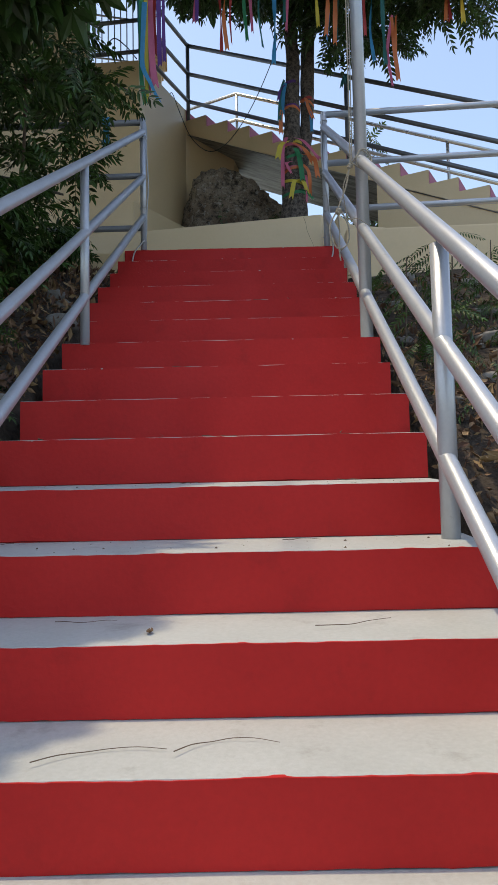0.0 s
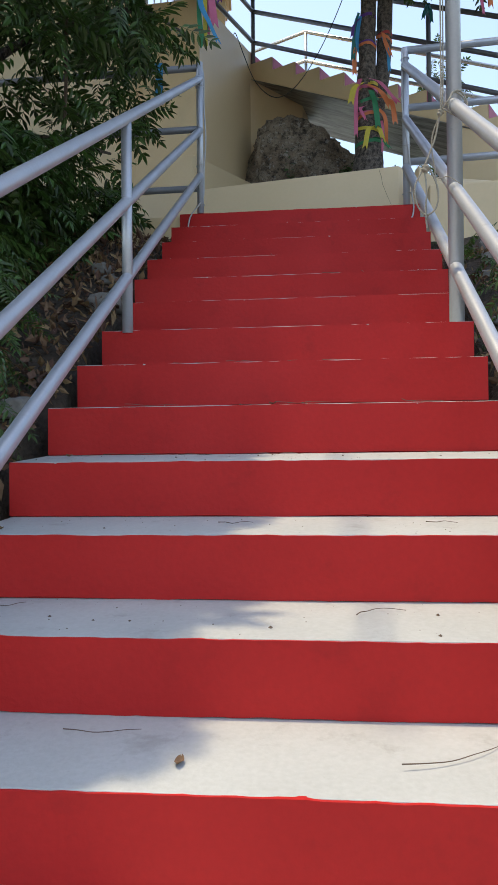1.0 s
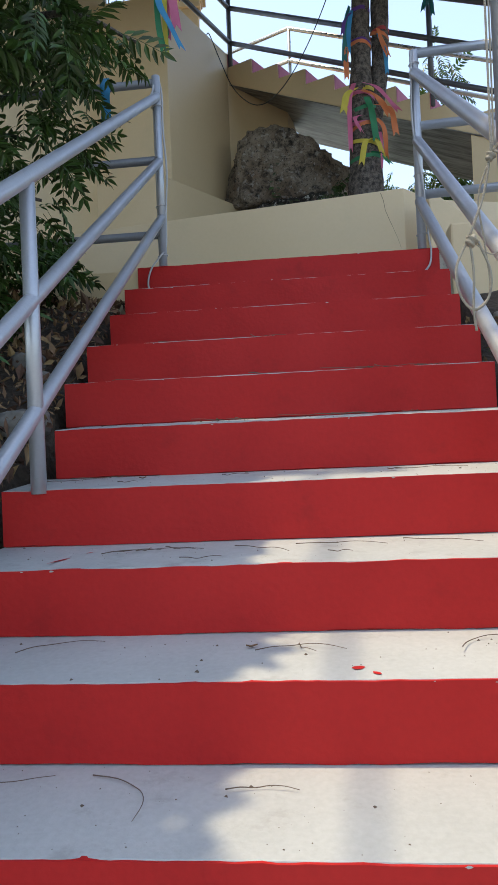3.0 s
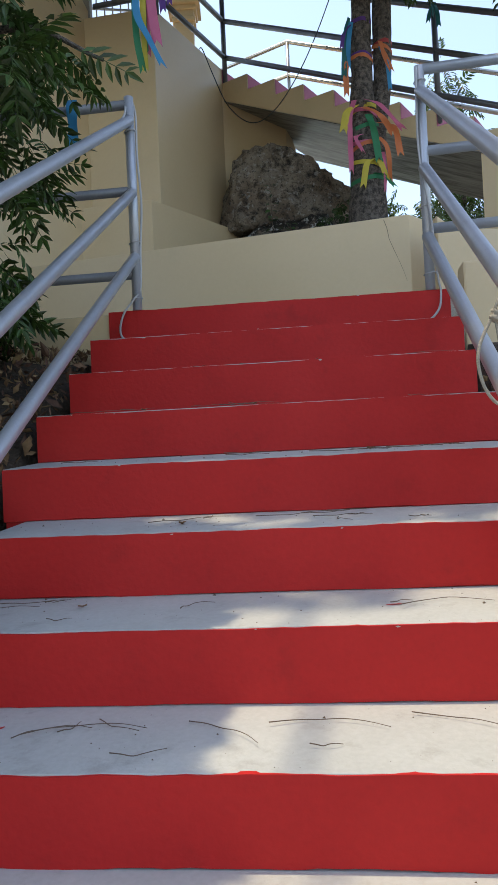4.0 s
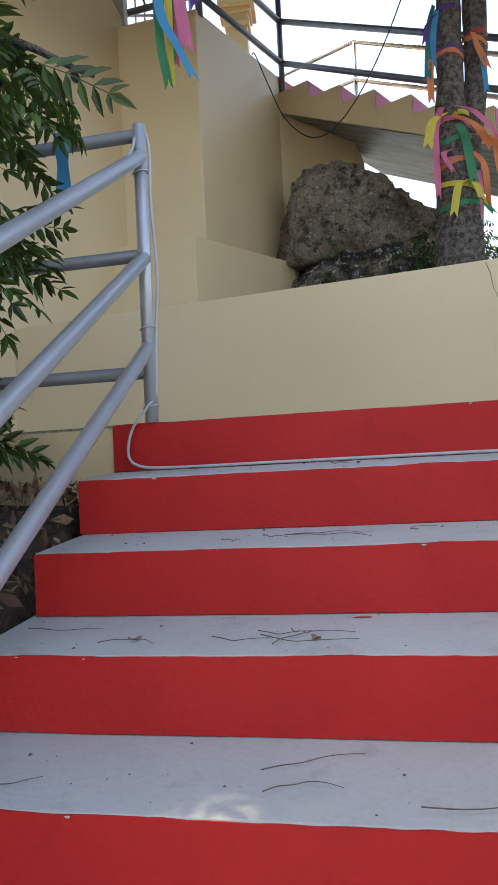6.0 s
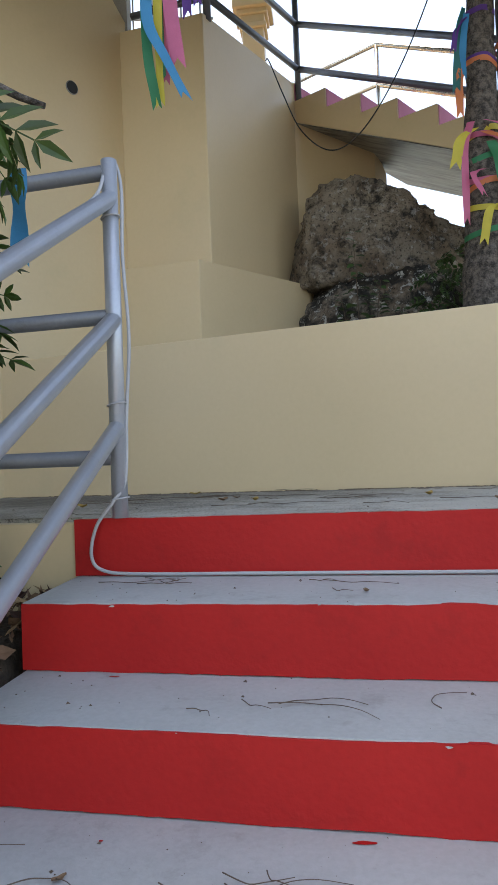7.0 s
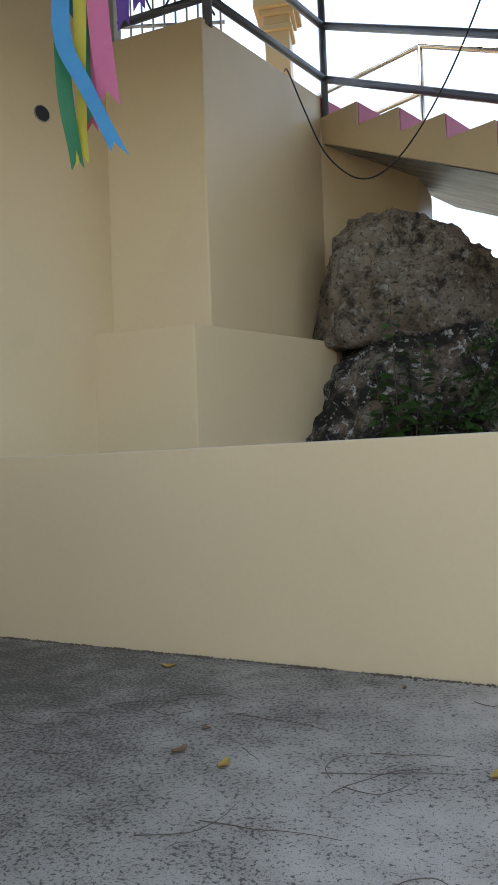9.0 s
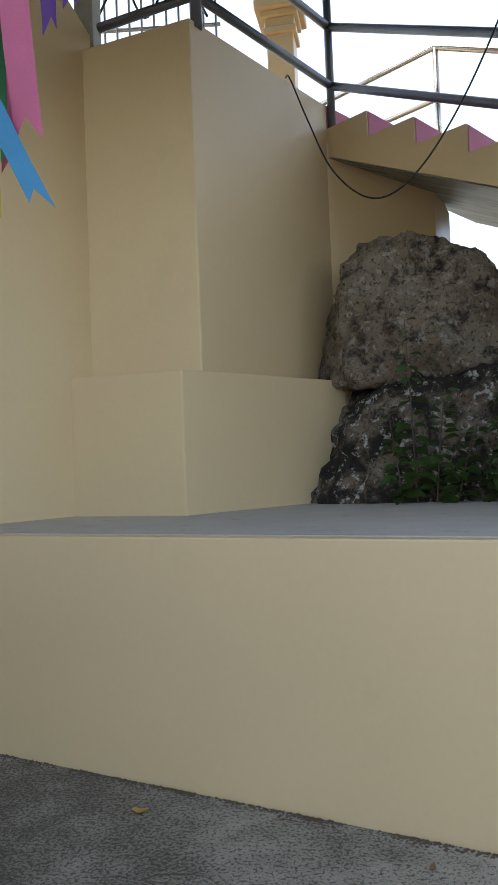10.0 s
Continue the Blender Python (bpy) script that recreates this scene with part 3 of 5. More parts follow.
# ---- rock ----
def boulder(name, mat, centre, size, seed, label, levels=5, rough=0.22, tilt=0):
    bm = bmesh.new()
    bmesh.ops.create_icosphere(bm, subdivisions=levels, radius=1.0)
    for v in bm.verts:
        p = v.co.copy()
        q = p * 1.6 + Vector((seed, seed * 2.3, 0))
        d = 1 + rough * noise.fractal(q, 1.0, 2.0, 3) + 0.07 * abs(noise.fractal(q * 3.1, 1.0, 2.2, 4)) + 0.03 * noise.fractal(q * 9, 0.9, 2.1, 4)
        cell = noise.voronoi(q * 1.7)[0]
        d += 0.16 * (cell[1] - cell[0]) - 0.06
        small = noise.voronoi(q * 5.3)[0]
        d += 0.035 * (small[1] - small[0]) + 0.008 * noise.fractal(q * 17, 0.8, 2.1, 3)
        e = Vector([math.copysign(abs(c) ** 0.66, c) for c in p])
        v.co = Vector((e.x * size[0], e.y * size[1], e.z * size[2])) * d
    ob = link(name, bm, mat, smooth=True)
    ob.location = centre
    ob.rotation_euler = (0, radians(tilt), 0)
    return tagged(ob, label, "rock")


def cut_rock(name, mat, centre, planes, seed, label, levels=6, soft=16.0, coarse=0.06, fine=0.034):
    """A rock bounded by rough planes (outward normal, a point on it), worn round where they meet, pitted and cracked."""
    bm = bmesh.new()
    bmesh.ops.create_icosphere(bm, subdivisions=levels, radius=1.0)
    c = Vector(centre)
    walls = []
    for n, p in planes:
        n = Vector(n).normalized()
        walls.append((n, n.dot(Vector(p) - c)))
    for v in bm.verts:
        d = v.co.normalized()
        total = 0.0
        for n, h in walls:
            k = n.dot(d)
            if k > 0.02:
                total += (k / h) ** soft
        r = total ** (-1.0 / soft)
        q = d * r + Vector((seed, seed * 2.3, 0))
        cell = noise.voronoi(q * 3.2)[0]
        small = noise.voronoi(q * 9.0)[0]
        r += coarse * noise.fractal(q * 2.6, 1.0, 2.0, 5) + 0.035 * min(cell[1] - cell[0], 0.4) - 0.010
        r += fine * noise.fractal(q * 11, 0.8, 2.1, 5) + 0.008 * min(small[1] - small[0], 0.35)
        v.co = c + d * r
    return tagged(link(name, bm, mat, smooth=True), label, "rock")


cut_rock("boulder", ROCK, (1.02, 3.60, 1.74),
         [((-0.97, -0.1, 0.22), (0.48, 3.35, 1.74)), ((-0.66, 0, 0.75), (0.60, 3.35, 2.08)), ((0.20, 0.05, 0.97), (0.86, 3.35, 2.15)), ((0.52, 0, 0.85), (1.36, 3.35, 1.95)),
          ((0.86, -0.2, 0.5), (1.80, 3.35, 1.58)), ((-0.12, -0.97, 0.20), (1.0, 3.19, 1.75)), ((-0.72, -0.68, 0.10), (0.57, 3.22, 1.75)), ((0.5, -0.85, 0.2), (1.45, 3.28, 1.6)),
          ((0.0, -0.1, -1.0), (1.0, 3.3, 1.36)), ((0.0, 1.0, 0.1), (1.0, 4.05, 1.7))],
         2.0, "large weathered brown boulder under the upper stair")
cut_rock("boulder", ROCKDARK, (1.08, 3.45, 1.00),
         [((-0.75, -0.45, 0.57), (0.44, 3.25, 1.08)), ((-0.45, -0.40, 0.80), (0.66, 3.25, 1.36)), ((0.1, -0.15, 0.98), (1.1, 3.2, 1.41)), ((0.9, -0.2, 0.3), (1.75, 3.3, 1.1)),
          ((-0.05, -0.97, 0.24), (1.0, 3.01, 1.05)), ((-0.55, -0.83, 0.1), (0.52, 3.02, 1.0)), ((0.55, -0.82, 0.15), (1.5, 3.08, 1.0)), ((0.0, 0.0, -1.0), (1.0, 3.3, 0.70)),
          ((0.0, 1.0, 0.0), (1.0, 4.0, 1.0))],
         7.0, "dark lichen-covered boulder at the planter edge", 6, 14.0, 0.07, 0.038)


# ---- leaves ----
def leaf_template(count, length, leaflet, width, droop, r):
    """A feathered leaf along +x: verts and faces, with folded lance-shaped leaflets in pairs."""
    vs, fs = [], []

    def blade(base, direction, ln_, wd):
        d = direction.normalized()
        side = d.cross(Vector((0, 0, 1))).normalized()
        up = side.cross(d)
        i = len(vs)
        bend = -0.12 * ln_
        for a, w, h in ((0.0, 0.0, 0), (0.35, 0.5, 0), (0.35, -0.5, 0), (0.72, 0.33, 1), (0.72, -0.33, 1), (1.0, 0.0, 2), (0.35, 0, -1), (0.72, 0, 0.4)):
            vs.append(base + d * (ln_ * a) + side * (w * wd) + up * (0.18 * wd * (abs(w) > 0) + bend * a * a))
        fs.extend([(i, i + 6, i + 1), (i, i + 2, i + 6), (i + 1, i + 6, i + 7, i + 3), (i + 6, i + 2, i + 4, i + 7), (i + 3, i + 7, i + 5), (i + 7, i + 4, i + 5)])

    for k in range(count):
        f = (k + 1) / count
        p = Vector((length * f, 0, -droop * f * f))
        for sgn in (1, -1):
            size = leaflet * (0.7 + 0.5 * math.sin(math.pi * min(f, 0.95))) * r.uniform(0.85, 1.15)
            blade(p, Vector((0.75 + r.uniform(-0.15, 0.15), sgn * 1.0, -0.45 + r.uniform(-0.2, 0.2))), size, size * width)
    blade(Vector((length, 0, -droop)), Vector((1, 0, -0.5)), leaflet, leaflet * width)
    i = len(vs)
    for f in (0, 0.5, 1):
        for s in (-0.0015, 0.0015):
            vs.append(Vector((length * f, s, -droop * f * f)))
    fs.extend([(i, i + 2, i + 3, i + 1), (i + 2, i + 4, i + 5, i + 3)])
    return np.array([tuple(v) for v in vs]), fs


def foliage(name, mat, parent, places, seed, count=6, length=0.22, leaflet=0.075, width=0.32, droop=0.08):
    """One mesh of many feathered leaves; places: position, outward direction and size."""
    r = random.Random(seed)
    kinds = [leaf_template(count, length, leaflet, width, droop * r.uniform(0.6, 1.5), r) for _ in range(5)]
    vall, fall, base = [], [], 0
    for pos, d, size in places:
        v, f = kinds[r.randrange(5)]
        yaw = math.atan2(d[1], d[0]) + r.gauss(0, 0.5)
        m = (Euler((r.gauss(0, 0.5), r.gauss(0.35, 0.35), yaw)).to_matrix())
        vv = (v * size) @ np.array(m).T + np.array(pos)
        vall.append(vv)
        fall.extend([tuple(i + base for i in q) for q in f])
        base += len(v)
    return raw(name, np.concatenate(vall), fall, mat, parent)


def blob_places(blobs, seed):
    """Leaf places on the shells of uneven clumps: centre, radii, number, size."""
    r = random.Random(seed)
    out = []
    for c, rad, n, size in blobs:
        for _ in range(n):
            d = Vector((r.gauss(0, 1), r.gauss(0, 1), r.gauss(0, 1))).normalized()
            k = r.uniform(0.35, 1.0) ** 0.6 * (0.8 + 0.5 * noise.noise(d * 2.3 + Vector(c)))
            out.append(((c[0] + d.x * rad[0] * k, c[1] + d.y * rad[1] * k, c[2] + d.z * rad[2] * k), (d.x, d.y), size * r.uniform(0.75, 1.25)))
    return out


# ---- trees ----
neem = thing("tree", "neem tree with two grey stems hung with coloured ribbons", "tree")
stem_a = curve_points([(1.52, 2.06, 0.72), (1.52, 2.06, 1.05), (1.525, 2.05, 1.43), (1.515, 2.05, 1.83), (1.522, 2.05, 2.23), (1.54, 2.05, 2.7),
                       (1.50, 2.0, 3.3), (1.40, 1.9, 4.2)], 6)
stem_b = curve_points([(1.56, 2.10, 1.1), (1.61, 2.10, 1.6), (1.677, 2.10, 2.04), (1.70, 2.10, 2.6), (1.74, 2.1, 3.2), (1.9, 2.1, 4.0)], 6)


def trunk_mesh(points, radii, seed, sides=22):
    n = len(points)
    rad = []
    for i in range(n):
        f = i / (n - 1) * (len(radii) - 1)
        a = min(int(f), len(radii) - 2)
        rad.append(radii[a] + (radii[a + 1] - radii[a]) * (f - a))
    bm = tube(points, rad, sides)
    for v in bm.verts:
        k = noise.fractal(v.co * 9 + Vector((seed, 0, 0)), 1, 2, 3)
        v.co += Vector((k, noise.noise(v.co * 14), 0)) * rad[0] * 0.08
    return bm


main_stem = part("trunk", trunk_mesh(stem_a, (0.155, 0.140, 0.115, 0.088, 0.076, 0.068, 0.06, 0.05), 1), BARK, neem, smooth=True)
part("trunk", trunk_mesh(stem_b, (0.085, 0.075, 0.066, 0.070, 0.065, 0.05), 5), BARK, neem, smooth=True)
for pts, r0 in (([(1.50, 2.0, 3.2), (0.9, 1.2, 3.7), (0.1, 0.2, 3.9), (-0.6, -1.0, 4.0), (-0.9, -2.6, 3.9)], 0.05),
                ([(1.74, 2.1, 3.1), (2.4, 1.5, 3.6), (3.0, 0.9, 3.6)], 0.045),
                ([(1.46, 1.97, 3.5), (1.3, 0.6, 4.1), (0.9, -1.2, 4.2), (0.4, -2.4, 4.1)], 0.05),
                ([(1.42, 1.95, 4.0), (0.8, 2.6, 4.6), (0.3, 3.0, 5.0)], 0.04),
                ([(1.2, 1.65, 3.45), (0.6, 1.1, 3.3), (0.15, 0.8, 3.05)], 0.022)):
    part("limb", trunk_mesh(curve_points(pts, 6), (r0, r0 * 0.75, r0 * 0.4, 0.012), 3, 12), BARK, main_stem, smooth=True)
# the two clumps with leaf size 1.7 are unseen, added to block the sun
crown = [((0.75, 1.3, 3.35), (0.75, 0.6, 0.55), 430, 1.0), ((2.2, 1.7, 3.20), (0.85, 0.7, 0.55), 480, 1.0), ((1.4, 1.6, 3.55), (0.9, 0.8, 0.6), 450, 1.0), ((-1.2, 1.5, 4.6), (0.8, 0.8, 0.4), 620, 1.7), ((-2.3, -0.4, 4.4), (0.9, 0.9, 0.4), 420, 1.7),
         ((2.9, 1.2, 3.25), (0.8, 0.7, 0.55), 400, 1.0), ((-0.1, 0.9, 3.5), (0.7, 0.6, 0.45), 220, 1.0),
         ((0.6, 2.6, 4.9), (1.3, 1.0, 0.7), 300, 1.15)]


def spread_places(sides, y0, y1, z0, z1, n, size, seed, open_to=None, inset=0.0, depth=None):
    """Leaf places through a broad flat layer; sides(y) gives its two edges in x; below open_to it breaks up into gaps."""
    r = random.Random(seed)
    out = []
    while len(out) < n:
        y = r.uniform(y0, y1)
        a, c = sides(y)
        c -= inset
        x = r.uniform(a if depth is None else c - depth, c)
        if open_to is not None and y < open_to:
            gap = noise.noise((x * 3.1, y * 3.1, seed)) + 0.5 * noise.noise((x * 7.0, y * 7.0, seed))
            if gap > 0.30 - 0.75 * (open_to - y) / (open_to - y0):
                continue
        ang = r.uniform(0, 6.28)
        out.append(((x, y, r.uniform(z0, z1)), (math.cos(ang), math.sin(ang)), size * r.uniform(0.8, 1.2)))
    return out


foliage("crown", LEAF, neem, blob_places(crown, 4), 5)
# flat leaf layers out of view, added to shade upper steps, landing and boulders
foliage("crown", LEAF, neem, spread_places(lambda y: (-2.4, 0.5 if y < 0.4 else 1.5), -0.95, 2.7, 4.1, 4.8, 2500, 1.6, 6, -0.05)
        + spread_places(lambda y: (-1.2, 3.2), 2.4, 4.3, 5.3, 5.8, 1500, 1.6, 7), 5, count=3, leaflet=0.13, width=0.42)

side_tree = thing("tree", "leafy neem tree leaning over the handrail", "tree")
side_stem = part("trunk", trunk_mesh(curve_points([(-1.45, -0.7, -1.1), (-1.35, -0.6, 0.0), (-1.2, -0.5, 1.0), (-1.0, -0.4, 2.0), (-1.1, -0.6, 3.0)], 6),
                         (0.09, 0.07, 0.05, 0.03), 2), BARK, side_tree, smooth=True)
for pts in ([(-1.3, -0.55, 0.4), (-0.8, -0.5, 0.8), (-0.25, -0.36, 1.05), (0.08, -0.28, 0.95)], [(-1.35, -0.6, 0.0), (-0.9, -1.2, 0.3), (-0.7, -1.8, 0.3)],
            [(-1.1, -0.45, 1.4), (-0.6, -0.3, 1.6), (-0.15, -0.2, 1.45)], [(-1.3, -0.6, 0.2), (-0.7, -0.5, 0.25), (-0.35, -0.4, 0.2)],
            # out-of-view limb, added under the leaf layer that shades the stairs
            [(-1.3, -0.6, 0.3), (-1.5, -2.0, 0.9), (-1.3, -3.6, 1.2), (-1.2, -5.0, 1.2)]):
    part("limb", trunk_mesh(curve_points(pts, 6), (0.03, 0.018, 0.007), 6, 10), BARK, side_stem, smooth=True)
blobs = [((-0.85, -0.75, 0.45), (0.55, 0.55, 0.85), 215, 1.0), ((-0.5, -0.42, 1.15), (0.42, 0.35, 0.42), 110, 0.95), ((-1.2, -1.7, 0.15), (0.5, 0.7, 0.65), 300, 1.0),
         ((-0.95, -0.3, 1.75), (0.75, 0.6, 0.6), 170, 1.0), ((-0.85, -1.2, -0.25), (0.4, 0.5, 0.4), 160, 1.0), ((-0.24, -0.34, 0.98), (0.21, 0.14, 0.16), 13, 0.85), ((-0.02, -0.60, 0.76), (0.12, 0.1, 0.12), 7, 0.8), ((-0.22, -0.75, 0.72), (0.20, 0.2, 0.2), 26, 0.9),
         ((-0.32, -0.40, 0.55), (0.22, 0.2, 0.3), 50, 0.9), ((-0.55, -0.35, 0.1), (0.3, 0.3, 0.4), 90, 0.9), ((-0.66, -0.95, -0.25), (0.26, 0.5, 0.42), 150, 0.75), ((-0.72, -1.75, -0.75), (0.26, 0.5, 0.30), 120, 0.7), ((-0.95, -2.5, -1.2), (0.3, 0.5, 0.35), 120, 0.75)]
foliage("crown", LEAFNEAR, side_tree, blob_places(blobs, 8), 9)


def shade_layer_edge(y):
    """The back and ragged outer side of an unseen leaf layer shaped to shade the stairs."""
    x = 0.417 + 0.342 * y if y > -2.85 else -0.563 if y > -2.97 else -1.05
    back = -1.15 - 1.5 * math.sqrt(max(0.0, 1 - ((y + 2.9) / 1.72) ** 2))
    return back, x + 0.035 * noise.noise((y * 5.0, 1.7, 0.0)) + 0.02 * noise.noise((y * 17.0, 4.0, 0.0))


# leaf layers above the view, added to cast the shadow edge on the treads
foliage("crown", LEAF, side_tree, spread_places(shade_layer_edge, -4.6, -1.25, 1.02, 1.25, 3800, 1.3, 18, inset=0.24)
        + spread_places(shade_layer_edge, -4.6, -1.25, 1.05, 1.15, 5200, 0.50, 20, inset=0.05, depth=0.42), 19, count=3, leaflet=0.13, width=0.42)
back_tree = thing("tree", "light green tree growing behind the upper stair", "tree")
part("trunk", trunk_mesh(curve_points([(3.6, 6.2, -0.5), (3.5, 6.1, 1.5), (3.4, 6.0, 3.0)], 6), (0.09, 0.06, 0.03), 4), BARK, back_tree, smooth=True)
bb = [((2.7, 5.6, 2.0), (0.9, 0.6, 0.7), 260, 1.0), ((3.7, 5.8, 2.6), (0.8, 0.7, 0.8), 240, 1.0), ((3.1, 5.5, 3.6), (0.35, 0.4, 0.5), 60, 1.0), ((1.9, 5.2, 1.3), (0.6, 0.5, 0.5), 160, 1.0)]
foliage("crown", LEAFNEAR, back_tree, blob_places(bb, 28), 29)


# ---- ribbons ----
def ribbon(colour, points, width=0.03, face=0.0, twist=0.6, seed=0, group="ribbons on the tree", label=""):
    """A strip of cloth along a run of points, turning as it goes, with a swallow-tail end."""
    r = random.Random(seed)
    pts = curve_points(points, 6)
    n = len(pts)
    bm = bmesh.new()
    rows = []
    for i, p in enumerate(pts):
        f = i / (n - 1)
        a = face + twist * math.sin(3.2 * f + seed) + 0.25 * math.sin(9 * f + seed * 2)
        d = Vector((math.cos(a), math.sin(a), 0.12 * math.sin(5 * f + seed)))
        curl = 0.12 * width * math.sin(7 * f + seed)
        nrm = Vector((-math.sin(a), math.cos(a), 0))
        w = width / 2
        rows.append([bm.verts.new(p - d * w), bm.verts.new(p + nrm * curl), bm.verts.new(p + d * w)])
    for a, b in zip(rows, rows[1:]):
        bm.faces.new((a[0], a[1], b[1], b[0]))
        bm.faces.new((a[1], a[2], b[2], b[1]))
    go = (pts[-1] - pts[-2]).normalized() * width * 0.8
    tip = [bm.verts.new(rows[-1][0].co + go), bm.verts.new(rows[-1][2].co + go)]
    bm.faces.new((rows[-1][0], rows[-1][1], tip[0]))
    bm.faces.new((rows[-1][1], rows[-1][2], tip[1]))
    ob = link("ribbon", bm, CLOTH[colour], smooth=True)
    return tagged(ob, label or colour + " cloth ribbon hanging from the tree", "ribbon", group)


def band(colour, centre, radius, z, width=0.028, tilt=0.1, label=""):
    """A strip wound once round a stem."""
    bm = bmesh.new()
    rows = []
    for k in range(25):
        a = 2 * math.pi * k / 24
        h = z + tilt * radius * math.cos(a + z * 7) + 0.004 * math.sin(a * 3)
        rr = radius + 0.004 + 0.003 * math.sin(a * 5 + z)
        rows.append([bm.verts.new((centre[0] + rr * math.cos(a), centre[1] + rr * math.sin(a), h + s * width / 2)) for s in (-1, 1)])
    for a, b in zip(rows, rows[1:]):
        bm.faces.new((a[0], b[0], b[1], a[1]))
    return tagged(link("ribbon", bm, CLOTH[colour], smooth=True), label or colour + " cloth ribbon tied round the tree stem", "ribbon", "ribbons on the tree")


# the bundle that hangs low over the landing
for col, pts, w, face, sd in (
        ("green", [(0.03, 0.80, 2.95), (0.02, 0.80, 2.3), (0.015, 0.80, 1.75), (0.045, 0.80, 1.50)], 0.040, 0.3, 1),
        ("yellow", [(0.06, 0.82, 2.95), (0.06, 0.82, 2.2), (0.06, 0.81, 1.75), (0.062, 0.80, 1.505)], 0.036, 0.1, 2),
        ("green", [(0.07, 0.83, 2.95), (0.075, 0.83, 2.2), (0.08, 0.83, 1.62)], 0.034, 0.9, 3),
        ("pink", [(0.10, 0.81, 2.95), (0.10, 0.81, 2.3), (0.11, 0.81, 1.9), (0.135, 0.80, 1.66)], 0.055, 0.0, 4),
        ("pink", [(0.09, 0.84, 2.95), (0.085, 0.84, 2.2), (0.08, 0.83, 1.60)], 0.03, -0.3, 5),
        ("blue", [(0.05, 0.79, 2.4), (0.03, 0.78, 2.0), (0.03, 0.77, 1.80), (0.09, 0.77, 1.66), (0.155, 0.78, 1.52)], 0.045, 0.2, 6),
        ("purple", [(0.17, 0.82, 2.95), (0.17, 0.82, 2.3), (0.175, 0.82, 1.86)], 0.042, 0.0, 7),
        ("purple", [(0.215, 0.83, 2.95), (0.21, 0.83, 2.3), (0.215, 0.83, 1.90)], 0.032, 0.4, 8),
        ("red", [(0.13, 0.86, 2.95), (0.13, 0.86, 2.4), (0.13, 0.86, 1.98)], 0.04, -0.2, 9),
        ("teal", [(0.0, 0.86, 2.95), (0.0, 0.86, 2.3), (0.01, 0.86, 1.92)], 0.035, 0.6, 10)):
    pts = [Vector((0.77, -1.15, 0.54)).lerp(Vector(p) + Vector((0.012, 0, 0)), 0.92) for p in pts]
    ribbon(col, pts, w * 0.92, face, 0.35, sd, "ribbons in the hanging bundle", col + " cloth ribbon hanging over the landing")
# ribbons in the crown
rr = random.Random(12)
for x, z, cols in ((2.36, 1.93, ("orange", "orange", "pink")), (2.21, 2.10, ("blue", "teal")), (2.10, 2.35, ("red", "red")), (0.81, 2.16, ("orange", "red", "red")),
                   (1.18, 2.14, ("teal", "blue")), (1.0, 2.32, ("green", "pink")), (1.77, 2.36, ("blue", "teal", "orange")), (1.68, 2.40, ("orange", "yellow")),
                   (2.86, 2.48, ("orange", "red")), (3.0, 2.50, ("yellow",)), (1.35, 2.45, ("pink", "teal")), (0.55, 2.45, ("purple", "pink"))):
    for c in cols:
        xx, yy, zz = x + rr.uniform(-0.05, 0.05), 1.2 + rr.uniform(-0.08, 0.08), z + rr.uniform(0.0, 0.16)
        top = zz + rr.uniform(0.55, 0.85)
        ribbon(c, [(xx + rr.uniform(-0.03, 0.03), yy, top), (xx + rr.uniform(-0.03, 0.03), yy + 0.02, (top + zz) / 2), (xx, yy, zz)], rr.uniform(0.028, 0.045), rr.uniform(-0.5, 0.5), 0.9, rr.uniform(0, 6))
# ribbons tied on the stems
for col, c, r, z, t in (("yellow", (1.518, 2.05), 0.09, 1.80, 0.3), ("pink", (1.518, 2.05), 0.093, 1.77, -0.2), ("purple", (1.522, 2.05), 0.077, 2.19, 0.1),
                        ("orange", (1.522, 2.05), 0.078, 2.17, 0.15), ("pink", (1.521, 2.05), 0.105, 1.56, 0.25), ("orange", (1.522, 2.05), 0.108, 1.50, -0.3),
                        ("yellow", (1.524, 2.05), 0.118, 1.39, 0.2), ("green", (1.523, 2.05), 0.121, 1.28, -0.15), ("purple", (1.53, 2.05), 0.071, 2.45, 0.1),
                        ("orange", (1.683, 2.10), 0.070, 2.27, 0.3), ("red", (1.685, 2.10), 0.070, 2.30, -0.2), ("green", (1.52, 2.05), 0.098, 1.68, 0.3)):
    band(col, c, r, z, 0.03, t)
